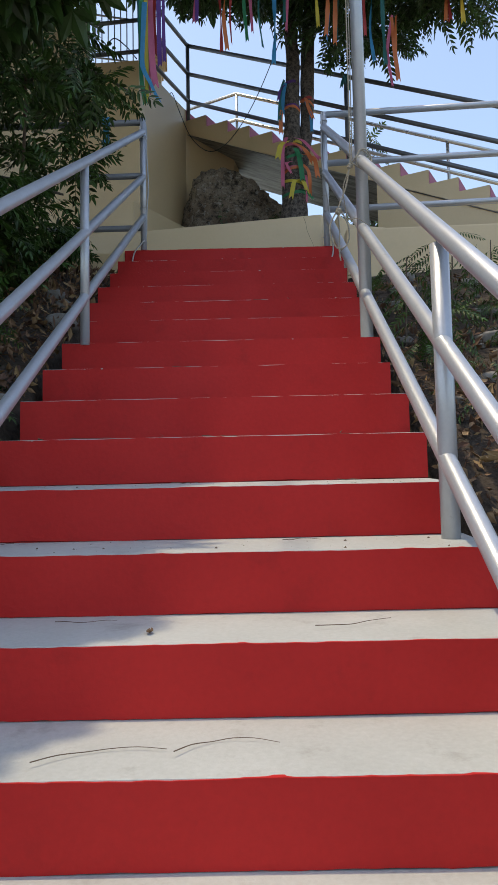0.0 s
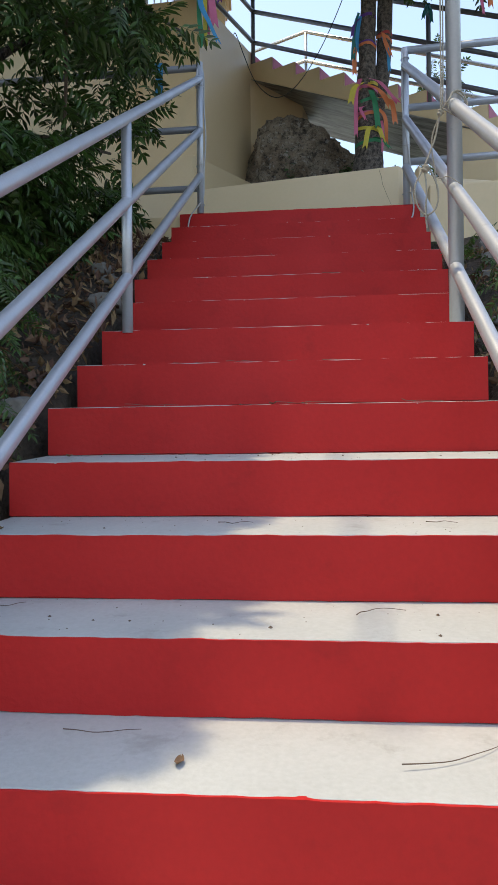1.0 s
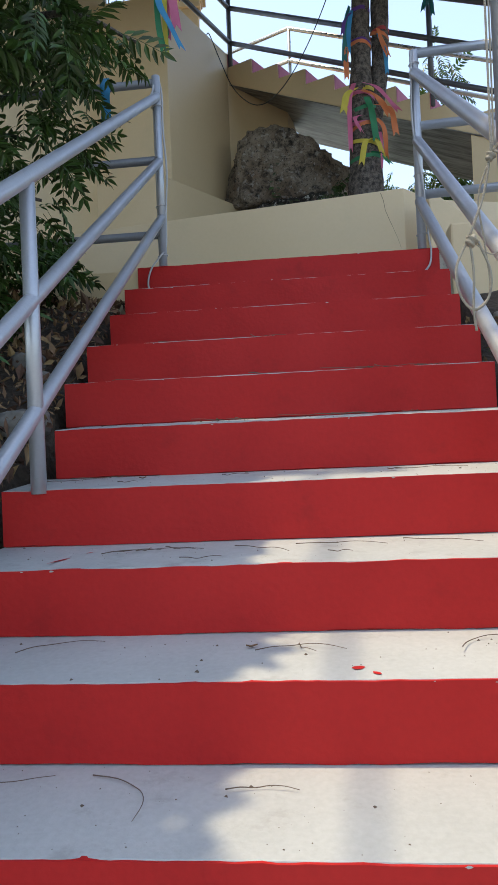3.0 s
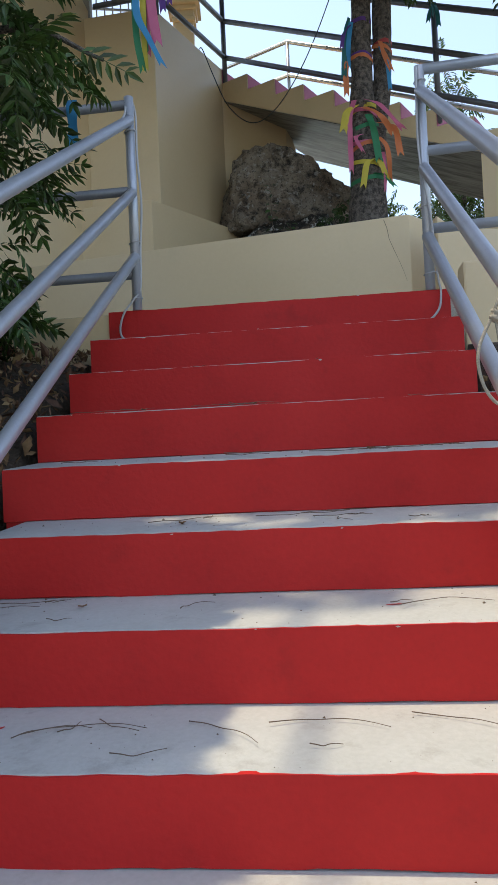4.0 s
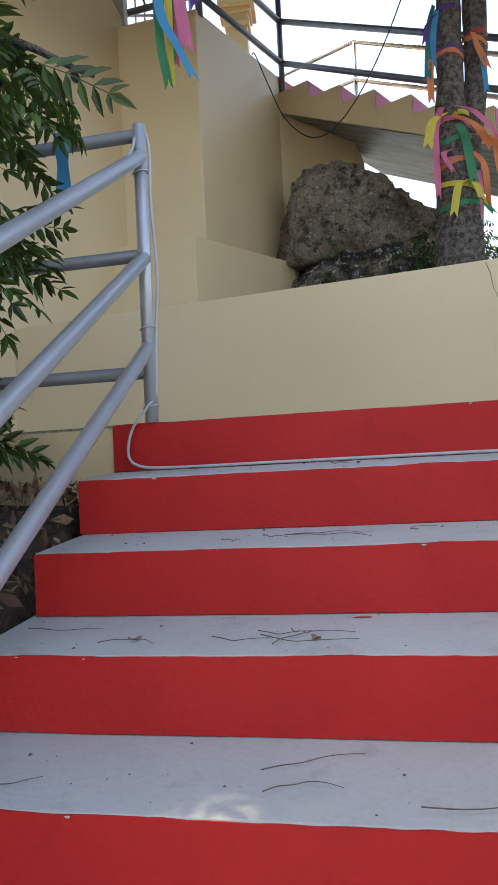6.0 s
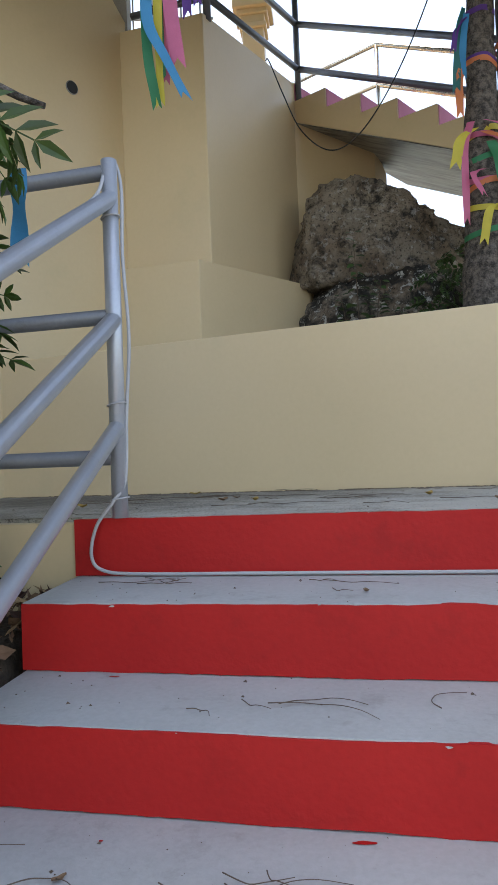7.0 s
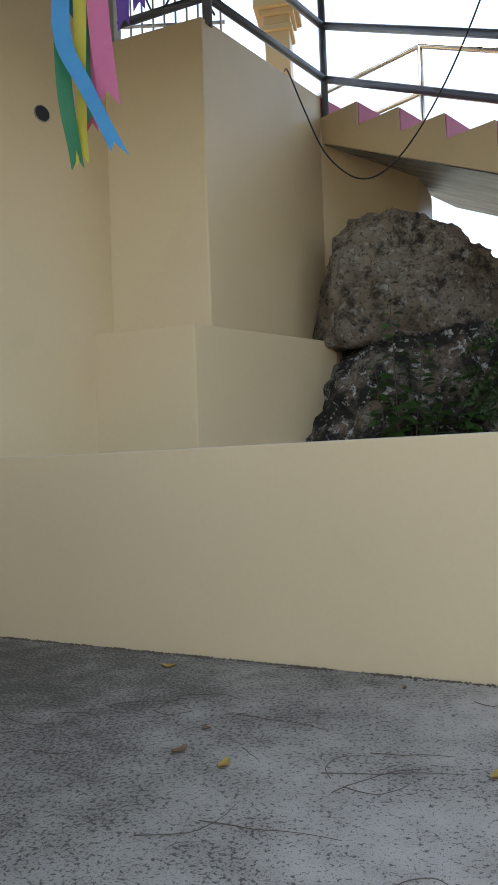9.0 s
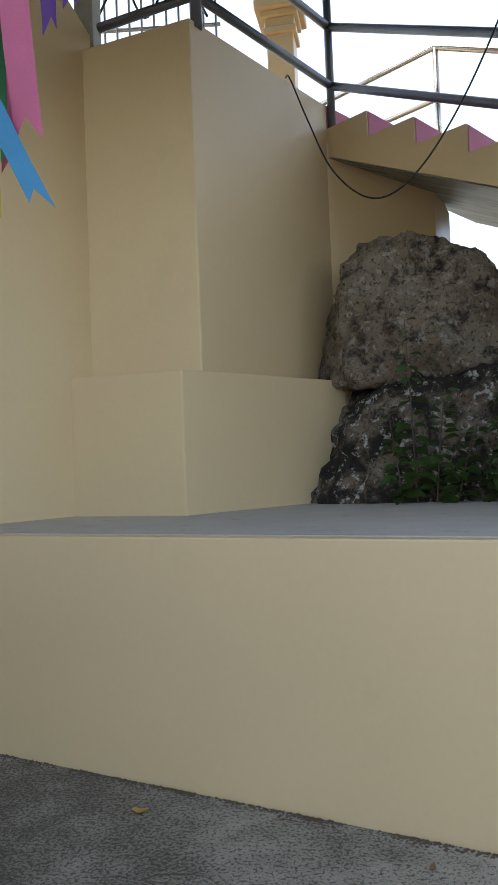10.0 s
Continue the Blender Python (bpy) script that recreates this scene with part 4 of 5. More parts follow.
for col, pts, w, sd in (
        ("teal", [(1.44, 1.98, 2.46), (1.40, 1.95, 2.3), (1.375, 1.93, 2.02)], 0.04, 1), ("blue", [(1.45, 1.97, 2.42), (1.42, 1.94, 2.25), (1.41, 1.93, 2.08)], 0.035, 2),
        ("orange", [(1.42, 1.95, 2.15), (1.39, 1.93, 2.05), (1.385, 1.92, 1.88)], 0.04, 3), ("purple", [(1.44, 1.97, 2.40), (1.39, 1.94, 2.32), (1.37, 1.93, 2.22)], 0.03, 4),
        ("pink", [(1.44, 1.95, 1.84), (1.40, 1.92, 1.70), (1.39, 1.91, 1.33)], 0.042, 5), ("yellow", [(1.45, 1.94, 1.80), (1.38, 1.91, 1.74), (1.35, 1.90, 1.62)], 0.055, 6),
        ("pink", [(1.50, 1.93, 1.84), (1.60, 1.89, 1.78), (1.70, 1.88, 1.66), (1.75, 1.88, 1.60)], 0.045, 7), ("orange", [(1.50, 1.93, 1.78), (1.60, 1.88, 1.70), (1.68, 1.87, 1.57)], 0.05, 8),
        ("orange", [(1.60, 1.92, 1.66), (1.70, 1.88, 1.60), (1.73, 1.87, 1.42)], 0.045, 9), ("green", [(1.53, 1.92, 1.72), (1.56, 1.90, 1.60), (1.585, 1.90, 1.40)], 0.05, 10),
        ("pink", [(1.48, 1.92, 1.58), (1.43, 1.90, 1.55), (1.47, 1.90, 1.46)], 0.04, 11), ("yellow", [(1.55, 1.92, 1.40), (1.50, 1.90, 1.36), (1.47, 1.90, 1.22)], 0.045, 12),
        ("yellow", [(1.57, 1.92, 1.40), (1.60, 1.90, 1.36), (1.63, 1.90, 1.26)], 0.04, 13), ("orange", [(1.60, 1.93, 1.56), (1.65, 1.90, 1.46), (1.66, 1.90, 1.24)], 0.035, 14),
        ("orange", [(1.66, 2.02, 2.30), (1.68, 2.0, 2.2), (1.72, 1.99, 2.08)], 0.04, 15), ("blue", [(1.66, 2.02, 2.26), (1.70, 2.0, 2.12), (1.71, 1.99, 1.94)], 0.03, 16),
        ("green", [(1.55, 1.92, 1.30), (1.62, 1.90, 1.27), (1.68, 1.90, 1.20)], 0.03, 17), ("pink", [(1.62, 1.93, 1.45), (1.63, 1.91, 1.35), (1.62, 1.90, 1.17)], 0.03, 18)):
    ribbon(col, pts, w, rr.uniform(-0.4, 0.4), 0.5, sd, label=col + " cloth ribbon tied to the tree stem")
ribbon("blue", [(-0.13, 0.03, 0.955), (-0.128, 0.03, 0.86), (-0.13, 0.03, 0.72)], 0.05, 0.1, 0.3, 3, "ribbons on the railing", "blue cloth ribbon tied to the landing railing")
sp = up_pt(2.12, 0.0, P0.z + 0.87 - 2.12 * UR / UG)
for dx, dz in ((-0.06, -0.16), (0.02, -0.2), (-0.02, -0.12)):
    ribbon("teal", [sp, (sp[0] + dx * 0.6, sp[1] - 0.03, sp[2] + dz * 0.4), (sp[0] + dx, sp[1] - 0.03, sp[2] + dz)], 0.035, 0.3, 0.8, dx * 90, "ribbons on the railing", "teal ribbon tied to the stair railing")


# ---- cables and rope ----
def cable(name, label, pts, r, mat, category="cable", sides=8, steps=8):
    return tagged(link(name, tube(curve_points(pts, steps), r, sides), mat, smooth=True), label, category)


cable("cable", "black cable sagging from the tower edge", [(0.28, 3.40, 3.11), (0.31, 3.36, 3.08), (0.40, 3.36, 2.83), (0.52, 3.34, 2.54), (0.70, 3.28, 2.35), (0.88, 3.20, 2.36),
                                                    (1.09, 3.10, 2.57), (1.32, 2.98, 2.96), (1.6, 2.8, 3.6)], 0.0046, WIRE)
rail_run = [(LP1[0] + (y - LP1[1]) * 0.109 + 0.012 * math.sin(y * 9), y, 0.845 + (y - LP1[1]) * 0.637 + 0.033) for y in (-1.5, -1.2, -0.9, -0.6, -0.3, -0.05)]
cable("cable", "grey cable strapped along the handrail and foot of the top riser",
      rail_run + [(0.115, 0.035, 0.93), (0.13, 0.07, 0.965), (0.150, 0.06, 0.88), (0.150, 0.05, 0.70), (0.160, 0.05, 0.48), (0.148, 0.045, 0.28), (0.143, 0.03, 0.10),
                  (0.115, 0.012, 0.045), (0.065, 0.015, -0.02), (0.048, 0.02, -0.10), (0.085, 0.02, -0.137), *[(x, riser_y(1, x) - 0.013, -0.1455) for x in (0.2, 0.5, 0.8, 1.1, 1.33)],
                  (1.41, -0.115, -0.10), (1.43, -0.11, -0.02), (1.42, -0.11, 0.06), (1.405, -0.11, 0.30), (1.37, -0.10, 0.60), (1.375, -0.11, 0.95)],
      0.0048, GREYWIRE, steps=6)
for p, q in (((LP1[0], LP1[1]), (0.05, 0.30, 0.80)), ((RP1[0], RP1[1]), (0.07, 0.36, 0.84, 0.90))):
    for z in q:
        band_ob = link("cable_tie", tube([(p[0] + 0.0245 * math.cos(a), p[1] + 0.0245 * math.sin(a), z + 0.004 * math.cos(a)) for a in (k * math.pi / 8 for k in range(17))], 0.0026, 6), GREYWIRE, smooth=True)
        tagged(band_ob, "pale plastic tie round the railing post", "cable tie", "cable ties")
rp = thing("rope", "pale twisted rope knotted on the pole and hanging in loops", "rope")
for nm, pts, r in (("strand", [(1.182, -1.69, 3.3), (1.182, -1.69, 1.2), (1.180, -1.69, 0.16), (1.175, -1.70, -0.13), (1.173, -1.70, -0.20)], 0.0055),
                   ("strand", [(1.196, -1.69, 3.3), (1.193, -1.69, 1.0), (1.188, -1.69, 0.0), (1.178, -1.70, -0.20)], 0.0045),
                   ("strand", [(1.173, -1.70, -0.19), (1.150, -1.70, -0.30), (1.107, -1.70, -0.41)], 0.006),
                   ("strand", [(1.178, -1.70, -0.19), (1.140, -1.69, -0.30), (1.150, -1.69, -0.42), (1.159, -1.69, -0.55), (1.12, -1.69, -0.60)], 0.0045),
                   ("loop", [(1.107, -1.70, -0.41), (1.068, -1.71, -0.49), (1.075, -1.71, -0.56), (1.108, -1.71, -0.600), (1.15, -1.70, -0.57), (1.159, -1.70, -0.50), (1.13, -1.70, -0.42)], 0.006),
                   ("tail", [(1.107, -1.70, -0.41), (1.112, -1.71, -0.50), (1.108, -1.71, -0.60), (1.113, -1.71, -0.655)], 0.006),
                   ("tail", [(1.115, -1.70, -0.42), (1.16, -1.70, -0.455), (1.20, -1.70, -0.45), (1.249, -1.70, -0.48)], 0.003),
                   ("coil", [(1.178, -1.70, -0.19), (1.20, -1.72, -0.16), (1.235, -1.69, -0.115), (1.275, -1.68, -0.15), (1.25, -1.71, -0.22), (1.20, -1.72, -0.20),
                             (1.215, -1.71, -0.13), (1.26, -1.68, -0.11), (1.28, -1.69, -0.17), (1.23, -1.72, -0.22), (1.18, -1.71, -0.19)], 0.006)):
    part(nm, tube(curve_points(pts, 7), r * 0.58, 8), ROPE, rp, smooth=True)
for c, r in (((1.173, -1.70, -0.20), 0.012), ((1.112, -1.705, -0.42), 0.015)):
    bm = bmesh.new()
    bmesh.ops.create_icosphere(bm, subdivisions=3, radius=r)
    for v in bm.verts:
        v.co = Vector(c) + v.co * (1 + 0.25 * math.sin(v.co.z * 400 + v.co.x * 260))
    part("knot", bm, ROPE, rp, smooth=True)

# ---- tower details ----
hole = thing("drain_pipe", "dark round drain opening in the cream wall", "drain")
hp, hn = Vector((-0.872, 2.482, 2.548)), Vector((0.815, -0.58, 0.0))
part("ring", tube([hp - hn * 0.05, hp + hn * 0.006], 0.044, 20), SOFFIT, hole, smooth=False)
# solid black disc: the dark inside of the hole is put into its colour
part("opening", tube([hp - hn * 0.03, hp + hn * 0.008], 0.039, 20), WIRE, hole)
pillar = thing("pillar", "cream moulded pillar with a stepped capital", "pillar")
for nm, hw, z0, z1 in (("shaft", 0.108, 2.6, 4.42), ("collar", 0.135, 4.42, 4.47), ("collar", 0.120, 4.47, 4.55), ("capital", 0.150, 4.55, 4.60), ("capital", 0.190, 4.60, 4.68), ("capital", 0.16, 4.68, 4.9)):
    part(nm, box(0.03 - hw, 0.03 + hw, 5.2 - hw, 5.2 + hw, z0, z1, 0.012), BEIGE, pillar)
gp = tagged(link("concrete_post", box(-0.70, -0.60, 2.84, 2.95, 3.0, 5.2, 0.006), CONCRETE), "bare grey concrete post at the tower corner", "post")
gr = thing("metal_grille", "pale metal grille of thin upright bars", "grille")
for k in range(12):
    x = -1.0 + k * 0.075
    part("bar", tube([(x, 3.6 + 0.15 * k / 12, 3.0), (x, 3.6 + 0.15 * k / 12, 5.2)], 0.008, 8), PIPE, gr, smooth=True)
for z in (3.7, 4.25, 4.7):
    part("cross_bar", tube([(-1.05, 3.6, z), (-0.15, 3.75, z)], 0.012, 8), PIPE, gr, smooth=True)
cable("cable", "black cable tangled on the grille", [(-0.9, 3.5, 3.6), (-0.7, 3.5, 3.9), (-0.55, 3.5, 3.65), (-0.4, 3.52, 3.85), (-0.25, 3.5, 3.75), (-0.1, 3.2, 3.4)], 0.007, WIRE)

# ---- small things on the steps ----
rs = random.Random(21)


def twig(x, y, z, length, ang, bend, group="twigs on the steps"):
    pts = []
    for i in range(6):
        f = i / 5 - 0.5
        pts.append((x + math.cos(ang) * f * length - math.sin(ang) * bend * (f * f * 4 - 0.5), y + math.sin(ang) * f * length * 0.8 + math.cos(ang) * bend * (f * f * 4 - 0.5), z + 0.0022 + 0.004 * abs(math.sin(f * 5 + x))))
    ob = link("twig", tube(curve_points(pts, 3), [0.0012 - 0.0006 * i / 15 for i in range(16)], 5), TWIG, smooth=True)
    return tagged(ob, "thin dry twig lying on the concrete", "twig", group)


for k in range(1, 14):
    for _ in range(2 if k > 9 else 4 if k > 7 else 7):
        x, y, z = on_step(k, rs.uniform(left_edge(-k * GO) + 0.12, right_edge(-k * GO) - 0.15), rs.uniform(0.2, 0.8))
        ang = rs.gauss(0, 0.55)
        size = rs.uniform(0.05, 0.26)
        twig(x, y, z + 0.002, size, ang, rs.choice((-1, 1)) * rs.uniform(0.005, 0.05) * min(1.0, size * 6))
        if rs.random() < 0.3:
            twig(x + 0.25 * size * math.cos(ang), y + 0.2 * size * math.sin(ang), z + 0.003, size * 0.5, ang + rs.choice((-0.8, 0.8)), 0.01)
for _ in range(26):
    twig(rs.uniform(-0.3, 1.5), rs.uniform(0.15, 1.25), 0.0, rs.uniform(0.1, 0.32), rs.gauss(0, 0.7), rs.uniform(-0.06, 0.06), "twigs on the landing")
twig(0.50, 1.50, 0.004, 0.2, -0.25, -0.015, "twigs on the landing")


def fallen_leaf(x, y, z, size, ang, mat, label):
    vs, fs = [], []
    for i in range(7):
        f = i / 6
        w = math.sin(math.pi * min(f * 0.95 + 0.04, 1)) ** 0.8 * 0.24
        h = 0.10 * (2 * f - 1) ** 2 + 0.03 * math.sin(f * 9)
        for s, lift in ((-1, 0.10), (0, 0.0), (1, 0.14)):
            px_, py_ = (f - 0.5) * size, s * w * size
            vs.append((x + math.cos(ang) * px_ - math.sin(ang) * py_, y + math.sin(ang) * px_ + math.cos(ang) * py_, z + 0.003 + (h + lift * (s != 0)) * size))
    for i in range(6):
        for s in range(2):
            a = i * 3 + s
            fs.append((a, a + 1, a + 4, a + 3))
    return tagged(raw("fallen_leaf", vs, fs, mat, smooth=True), label, "leaf", "fallen leaves")


for x, y, col in ((0.274, 0.79, "r"), (0.40, 0.72, "y"), (1.00, 0.72, "y"), (-0.20, 0.63, "y"), (0.02, 1.52, "y"), (0.82, 1.33, "b"), (1.15, 0.35, "b"), (0.3, 0.95, "b")):
    fallen_leaf(x, y, 0.0, 0.05 if col != "b" else 0.03, rs.uniform(0, 6), YELLOWLEAF if col == "y" else DRYLEAF,
                {"y": "curled yellow fallen leaf on the landing", "r": "reddish brown fallen leaf on the landing", "b": "small brown dry leaf on the landing"}[col])
for k, x in ((1, 0.75), (3, 0.62), (3, 0.25), (4, 0.95), (5, 0.42), (6, 0.2), (8, 0.5), (9, -0.13), (10, -0.2), (12, 0.3)):
    fallen_leaf(*on_step(k, x, rs.uniform(0.2, 0.8)), rs.uniform(0.02, 0.035), rs.uniform(0, 6), DRYLEAF, "small brown dry leaf on the step")
# specks of grit and chipped paint
vs, fs = [], []
for _ in range(900):
    k = rs.randint(0, 11)
    if k == 0:
        x, y, z = rs.uniform(-0.5, 1.6), rs.uniform(0.05, 1.3), 0.0
    else:
        x, y, z = on_step(k, rs.uniform(left_edge(-k * GO) + 0.03, right_edge(-k * GO) - 0.03), rs.uniform(0.04, 0.97))
    s = 0.0008 + 0.0022 * rs.random() ** 3 + (0.0035 if rs.random() < 0.08 else 0)
    i = len(vs)
    a = rs.uniform(0, 6)
    vs += [(x + s * math.cos(a), y + s * math.sin(a), z), (x + s * math.cos(a + 2.1), y + s * math.sin(a + 2.1), z), (x + s * math.cos(a + 4.2), y + s * math.sin(a + 4.2), z), (x, y, z + s * 0.8)]
    fs += [(i, i + 1, i + 3), (i + 1, i + 2, i + 3), (i + 2, i, i + 3)]
tagged(raw("grit", vs, fs, TWIG), "dark specks of grit scattered on the steps", "grit", kind="stuff")


# paint drips on the treads
def splash(x, y, z, length, width, ang, mat):
    bm = bmesh.new()
    ring = []
    for k in range(18):
        a = 2 * math.pi * k / 18
        w = 1 + 0.4 * noise.noise((x * 50 + math.cos(a) * 1.7, y * 50 + math.sin(a) * 1.7, k * 0.1))
        u, v = math.cos(a) * length * w, math.sin(a) * width * w
        ring.append(bm.verts.new((x + math.cos(ang) * u - math.sin(ang) * v, y + math.sin(ang) * u + math.cos(ang) * v, z + 0.0012)))
    bm.faces.new(ring)
    return tagged(link("paint_splash", bm, mat), "dried red paint splash on the tread", "paint splash", "paint splashes")


for x, f, k, le, wi, an in ((0.72, 0.88, 3, 0.02, 0.006, 0.0), (0.05, 0.35, 7, 0.05, 0.006, 1.1), (0.10, 0.62, 7, 0.012, 0.004, 1.0), (0.70, 0.2, 8, 0.012, 0.01, 0.4), (0.73, 0.1, 8, 0.01, 0.006, 2.0),
                            (0.28, 0.7, 3, 0.004, 0.003, 0), (0.9, 0.5, 6, 0.02, 0.004, 0.1), (0.2, 0.9, 2, 0.012, 0.004, 0)):
    splash(*on_step(k, x, f), le, wi, an, RED)
for k in range(1, 11):
    for _ in range(2):
        x = rs.uniform(left_edge(-k * GO) + 0.05, right_edge(-k * GO) - 0.05)
        s = rs.uniform(0.002, 0.006)
        bm = bmesh.new()
        zc = -(k - 1) * RISE - rs.uniform(0.0, 0.006)
        ring = [bm.verts.new((x + s * math.cos(a) * rs.uniform(0.6, 1.5), riser_y(k, x) - 0.0085, zc + 0.4 * s * math.sin(a) * rs.uniform(0.6, 1.2))) for a in (q * math.pi / 5 for q in range(10))]
        bm.faces.new(ring)
        part("chip", bm, TREAD, risers[k], "chipped paint spot")
# grime along the foot of the planter wall
vs, fs = [], []
for _ in range(4200):
    x = rs.uniform(-1.3, 1.62)
    if noise.noise((x * 7, 0, 3)) < rs.uniform(-0.3, 0.45):
        continue
    y = on_front(x) - abs(rs.gauss(0, 0.012)) - 0.002
    s = rs.uniform(0.0015, 0.0075)
    i = len(vs)
    a = rs.uniform(0, 6)
    vs += [(x + s * math.cos(a + q), y + s * math.sin(a + q) * 0.7, 0.0) for q in (0, 2.1, 4.2)] + [(x, y, s * 0.8)]
    fs += [(i, i + 1, i + 3), (i + 1, i + 2, i + 3), (i + 2, i, i + 3)]
tagged(raw("dirt", vs, fs, TWIG), "dark dirt gathered along the wall foot", "dirt", kind="stuff")
crack = []
for x, z in ((1.478, 0.752), (1.49, 0.70), (1.50, 0.63), (1.525, 0.56), (1.545, 0.50), (1.57, 0.43), (1.59, 0.36)):
    crack.append((x + 0.004 * math.sin(z * 90), on_front(x) - 0.0005, z))
part("crack", tube(crack, [0.0016, 0.0016, 0.0014, 0.0014, 0.0012, 0.001, 0.0006], 5), TWIG, planter_body, "thin dark crack")

# ---- ground cover ----
def on_ground(x, y):
    return ground_height(x, y)


vs, fs = [], []
for _ in range(11000):
    if rs.random() < 0.6:
        x, y = (-0.02 - abs(rs.gauss(0, 1.1)) if rs.random() < 0.5 else rs.uniform(-0.75, -0.02)), rs.uniform(-4.5, 0.06)
        if x > left_edge(y) - 0.03:
            continue
    else:
        x, y = 1.2 + abs(rs.gauss(0, 0.95)), min(rs.gauss(-2.3, 1.1), -0.6)
        if x < right_edge(y) + 0.03:
            continue
    z = on_ground(x - 0.06 if x < 0.5 else x + 0.06, y) + rs.uniform(0.01, 0.07)
    s, a = 0.022 + 0.06 * rs.random() ** 2, rs.uniform(0, 6.28)
    m = Euler((rs.gauss(0, 0.8), rs.gauss(0, 0.8), a)).to_matrix()
    i = len(vs)
    for p in ((-0.5, 0, 0), (-0.1, 0.22, 0.07), (-0.1, -0.22, 0.07), (0.5, 0, 0.12), (0.0, 0, 0)):
        vs.append(tuple(Vector((x, y, z)) + m @ (Vector(p) * s)))
    fs += [(i, i + 4, i + 1), (i, i + 2, i + 4), (i + 1, i + 4, i + 3), (i + 4, i + 2, i + 3)]
tagged(raw("leaf_litter", vs, fs, DRYLEAF), "brown dry leaf litter beside the stairs", "leaf litter", kind="stuff")
fern_at = []
for x0, x1, y0, y1, n in ((1.5, 2.6, -2.9, -0.9, 40), (2.4, 3.4, -2.5, -0.7, 30), (-1.4, -0.40, -3.4, -1.1, 40)):
    for _ in range(n):
        fern_at.append((rs.uniform(x0, x1), rs.uniform(y0, y1)))
for x, y in fern_at:
    f = thing("fern", "green feathery weed growing on the dry slope", "weed", "weeds on the slope")
    z = on_ground(x, y)
    pl = []
    h = rs.uniform(0.15, 0.5)
    for k in range(14):
        a = rs.uniform(0, 6.28)
        e = rs.uniform(0.2, 1)
        pl.append(((x + 0.12 * e * math.cos(a), y + 0.12 * e * math.sin(a), z + h * rs.uniform(0.1, 1)), (math.cos(a), math.sin(a)), rs.uniform(0.7, 1.1)))
    foliage("leaves", LEAFNEAR, f, pl, int(x * 1000), count=9, length=0.20, leaflet=0.035, width=0.3, droop=0.05)
    part("stem", tube([(x, y, z - 0.05), (x + 0.02, y, z + h)], [0.006, 0.003], 6), TWIG, f)
for k in range(70):
    x, y = rs.uniform(1.35, 2.6), rs.uniform(-2.2, -0.35)
    if x < right_edge(y) + 0.1:
        continue
    s = rs.uniform(0.02, 0.075)
    ob = boulder("stone", STONE, (x, y, on_ground(x, y) + s * 0.2), (s, s * rs.uniform(0.7, 1), s * rs.uniform(0.4, 0.7)), rs.uniform(0, 30), "pale rubble stone on the slope", 3)
    tagged(ob, group="rubble stones")
for k in range(16):
    x, y = rs.uniform(-1.0, -0.2), rs.uniform(-3.4, -0.3)
    if x > left_edge(y) - 0.08:
        continue
    s = rs.uniform(0.03, 0.09)
    ob = boulder("stone", STONE, (x, y, on_ground(x, y) + s * 0.2), (s, s, s * 0.6), rs.uniform(0, 30), "pale rubble stone beside the stairs", 3)
    tagged(ob, group="rubble stones")
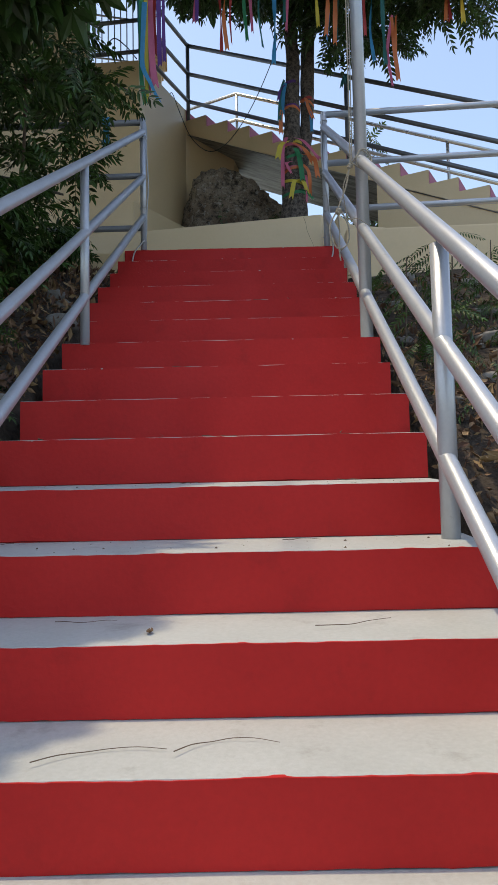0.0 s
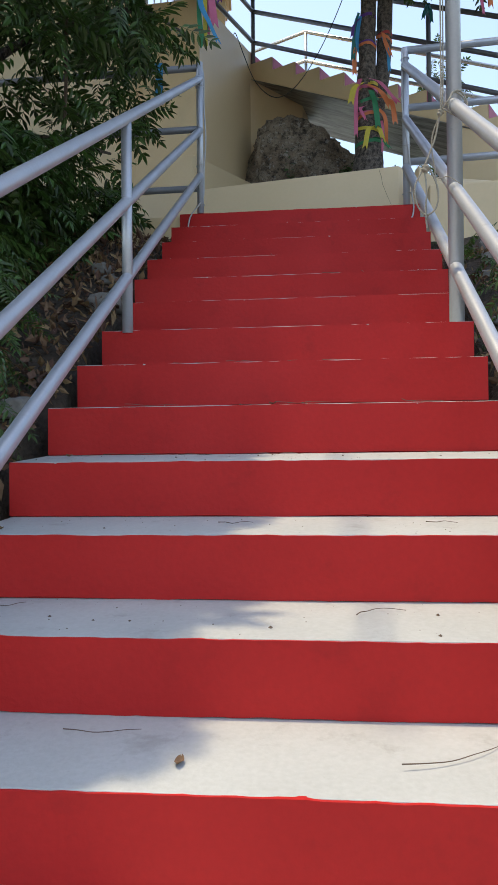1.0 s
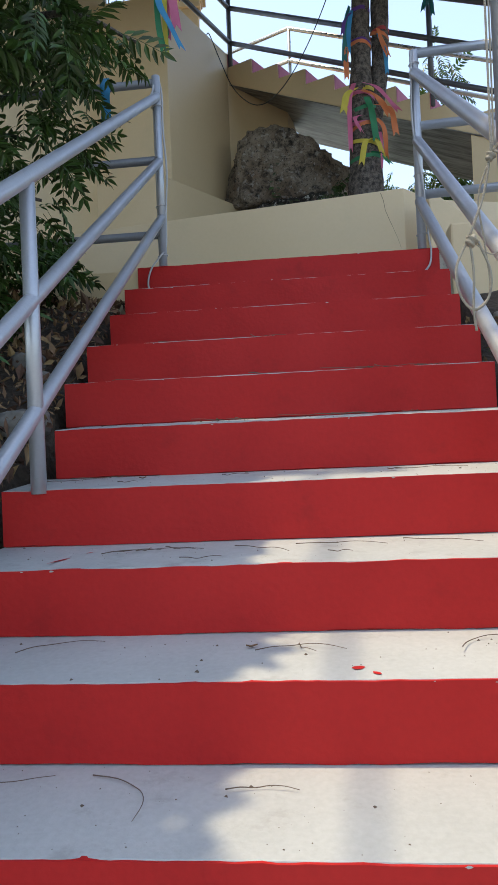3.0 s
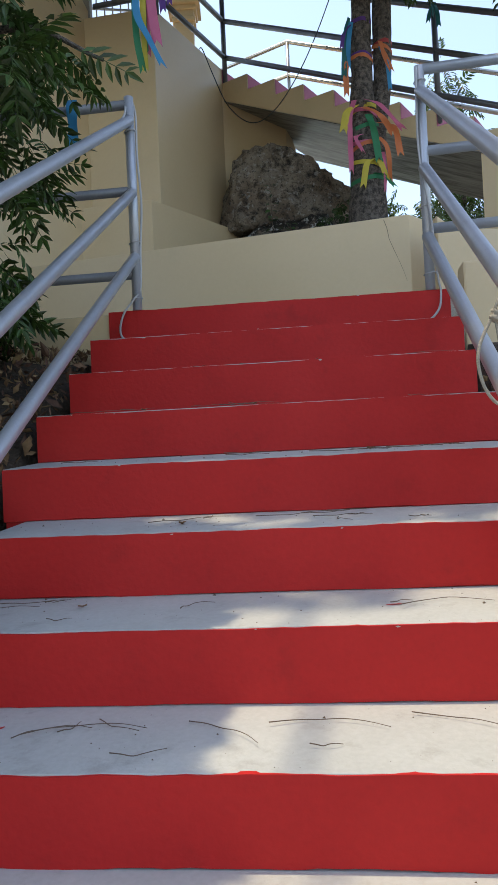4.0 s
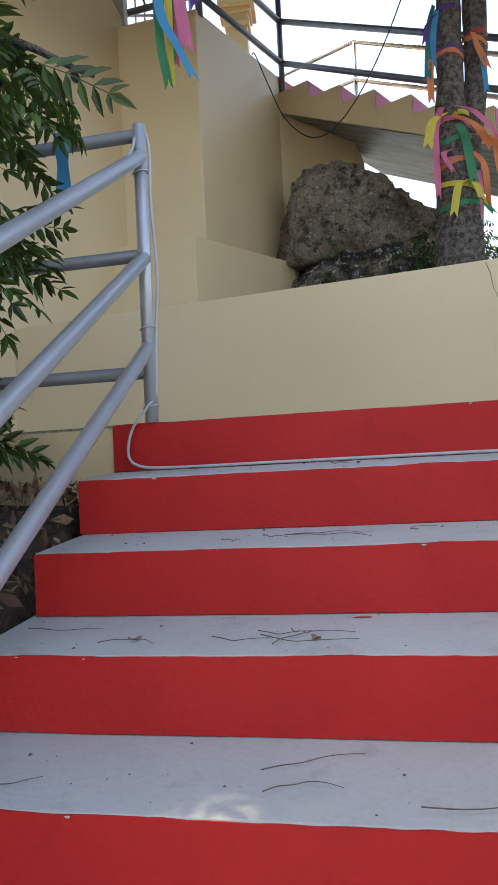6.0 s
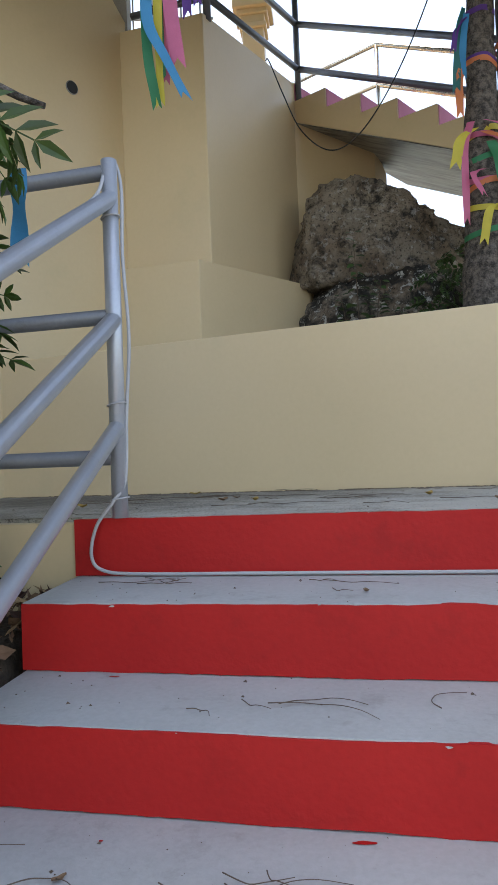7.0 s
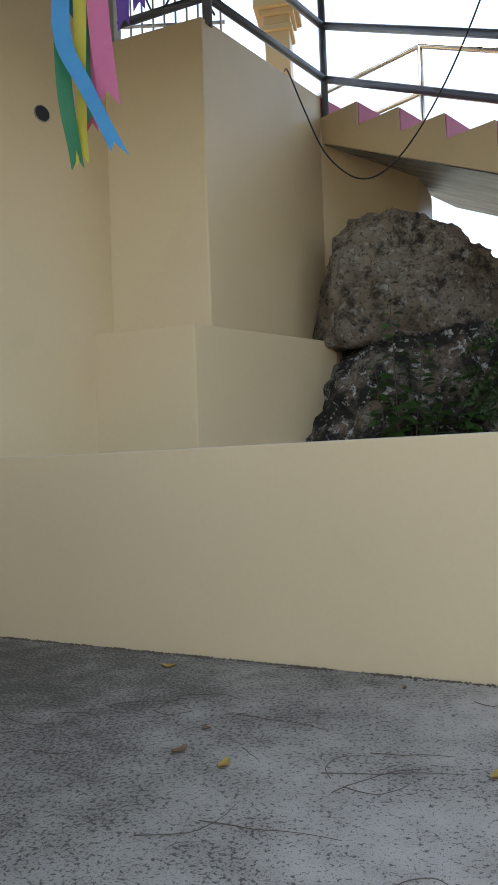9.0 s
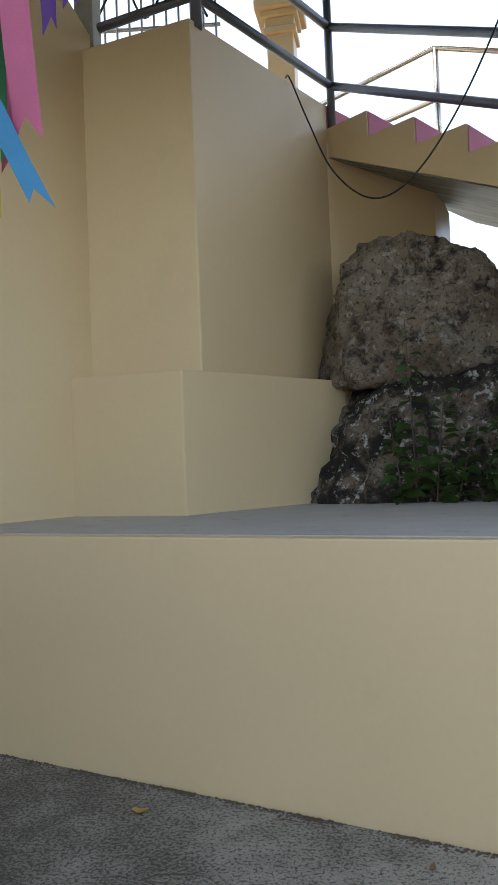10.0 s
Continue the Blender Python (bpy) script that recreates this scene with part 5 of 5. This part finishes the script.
# weed on the boulder
vine = thing("weed", "broad-leaved weed growing against the boulder", "weed")
vs, fs = [], []
for x0, lean, top, big in ((0.865, -0.02, 1.63, 1.0), (0.80, -0.05, 1.22, 0.9), (0.95, 0.06, 1.30, 1.0), (1.04, 0.10, 1.12, 1.0), (1.20, 0.06, 1.04, 0.9)):
    run = curve_points([(x0, 2.90, 0.77), (x0 + lean * 0.4, 2.89, 0.77 + (top - 0.77) * 0.5), (x0 + lean, 2.93, top)], 8)
    part("stem", tube(run, [0.0042 - 0.0026 * i / (len(run) - 1) for i in range(len(run))], 6), TWIG, vine)
    for n, p in enumerate(run[2:]):
        f = (n + 2) / len(run)
        for side in (1, -1):
            size = big * (0.105 - 0.065 * f) * rs.uniform(0.75, 1.2)
            a = rs.gauss(0, 0.5) + n * 0.9
            way = Vector((side * math.cos(a), -0.6 * abs(math.sin(a)) - 0.15, rs.uniform(-0.55, 0.25))).normalized()
            flat = way.cross(Vector((rs.gauss(0, 0.3), -0.5, 0.85))).normalized()
            up = flat.cross(way)
            i = len(vs)
            base = p + way * 0.012
            for u, w, h in ((0, 0, 0), (0.2, 0.24, 0.05), (0.5, 0.33, 0.07), (0.8, 0.17, 0.03), (1.0, 0, -0.12), (0.8, -0.17, 0.03), (0.5, -0.33, 0.07), (0.2, -0.24, 0.05), (0.5, 0, 0)):
                vs.append(tuple(base + way * (u * size) + flat * (w * size) + up * (h * size)))
            fs += [(i + q, i + (q + 1) % 8, i + 8) for q in range(8)]
raw("leaves", vs, fs, LEAF, vine, smooth=True)
# low growth between the boulder and the tree
shrub = thing("shrub", "dark leafy shrub between the boulder and the tree", "shrub")
part("stem", tube(curve_points([(1.85, 3.0, 0.76), (1.80, 3.05, 1.1), (1.72, 3.1, 1.45)], 6), 0.008, 6), TWIG, shrub)
foliage("leaves", LEAF, shrub, blob_places([((1.70, 3.05, 1.25), (0.16, 0.16, 0.30), 46, 0.55), ((1.92, 3.0, 1.05), (0.2, 0.2, 0.28), 46, 0.6), ((1.38, 2.86, 1.14), (0.13, 0.08, 0.26), 44, 0.42), ((1.52, 2.92, 1.36), (0.12, 0.08, 0.16), 26, 0.42)], 41), 43,
        count=4, leaflet=0.08, width=0.5)
# broad dark leaves low beside the handrail
broad = thing("shrub", "broad-leaved dark green shrub growing under the handrail", "shrub")
part("stem", tube(curve_points([(-0.62, -0.75, -0.75), (-0.56, -0.72, -0.2), (-0.52, -0.75, 0.35), (-0.50, -0.8, 0.75)], 6), 0.009, 8), TWIG, broad)
vs, fs = [], []
for n in range(34):
    f = rs.random()
    p = Vector((-0.60 + 0.10 * f + rs.gauss(0, 0.07), -0.75 + rs.gauss(0, 0.12), -0.45 + 1.15 * f))
    a = rs.uniform(-2.6, 0.6)
    way = Vector((math.cos(a), math.sin(a), rs.uniform(-0.9, -0.1))).normalized()
    flat = way.cross(Vector((0, -0.3, 1))).normalized()
    up = flat.cross(way)
    size = rs.uniform(0.09, 0.17)
    i = len(vs)
    for u, w, h in ((0, 0, 0), (0.2, 0.15, 0.03), (0.5, 0.21, 0.03), (0.8, 0.12, -0.03), (1.0, 0, -0.14), (0.8, -0.12, -0.03), (0.5, -0.21, 0.03), (0.2, -0.15, 0.03), (0.5, 0, -0.03)):
        vs.append(tuple(p + way * (u * size) + flat * (w * size) + up * (h * size)))
    fs += [(i + q, i + (q + 1) % 8, i + 8) for q in range(8)]
raw("leaves", vs, fs, LEAFNEAR, broad, smooth=True)
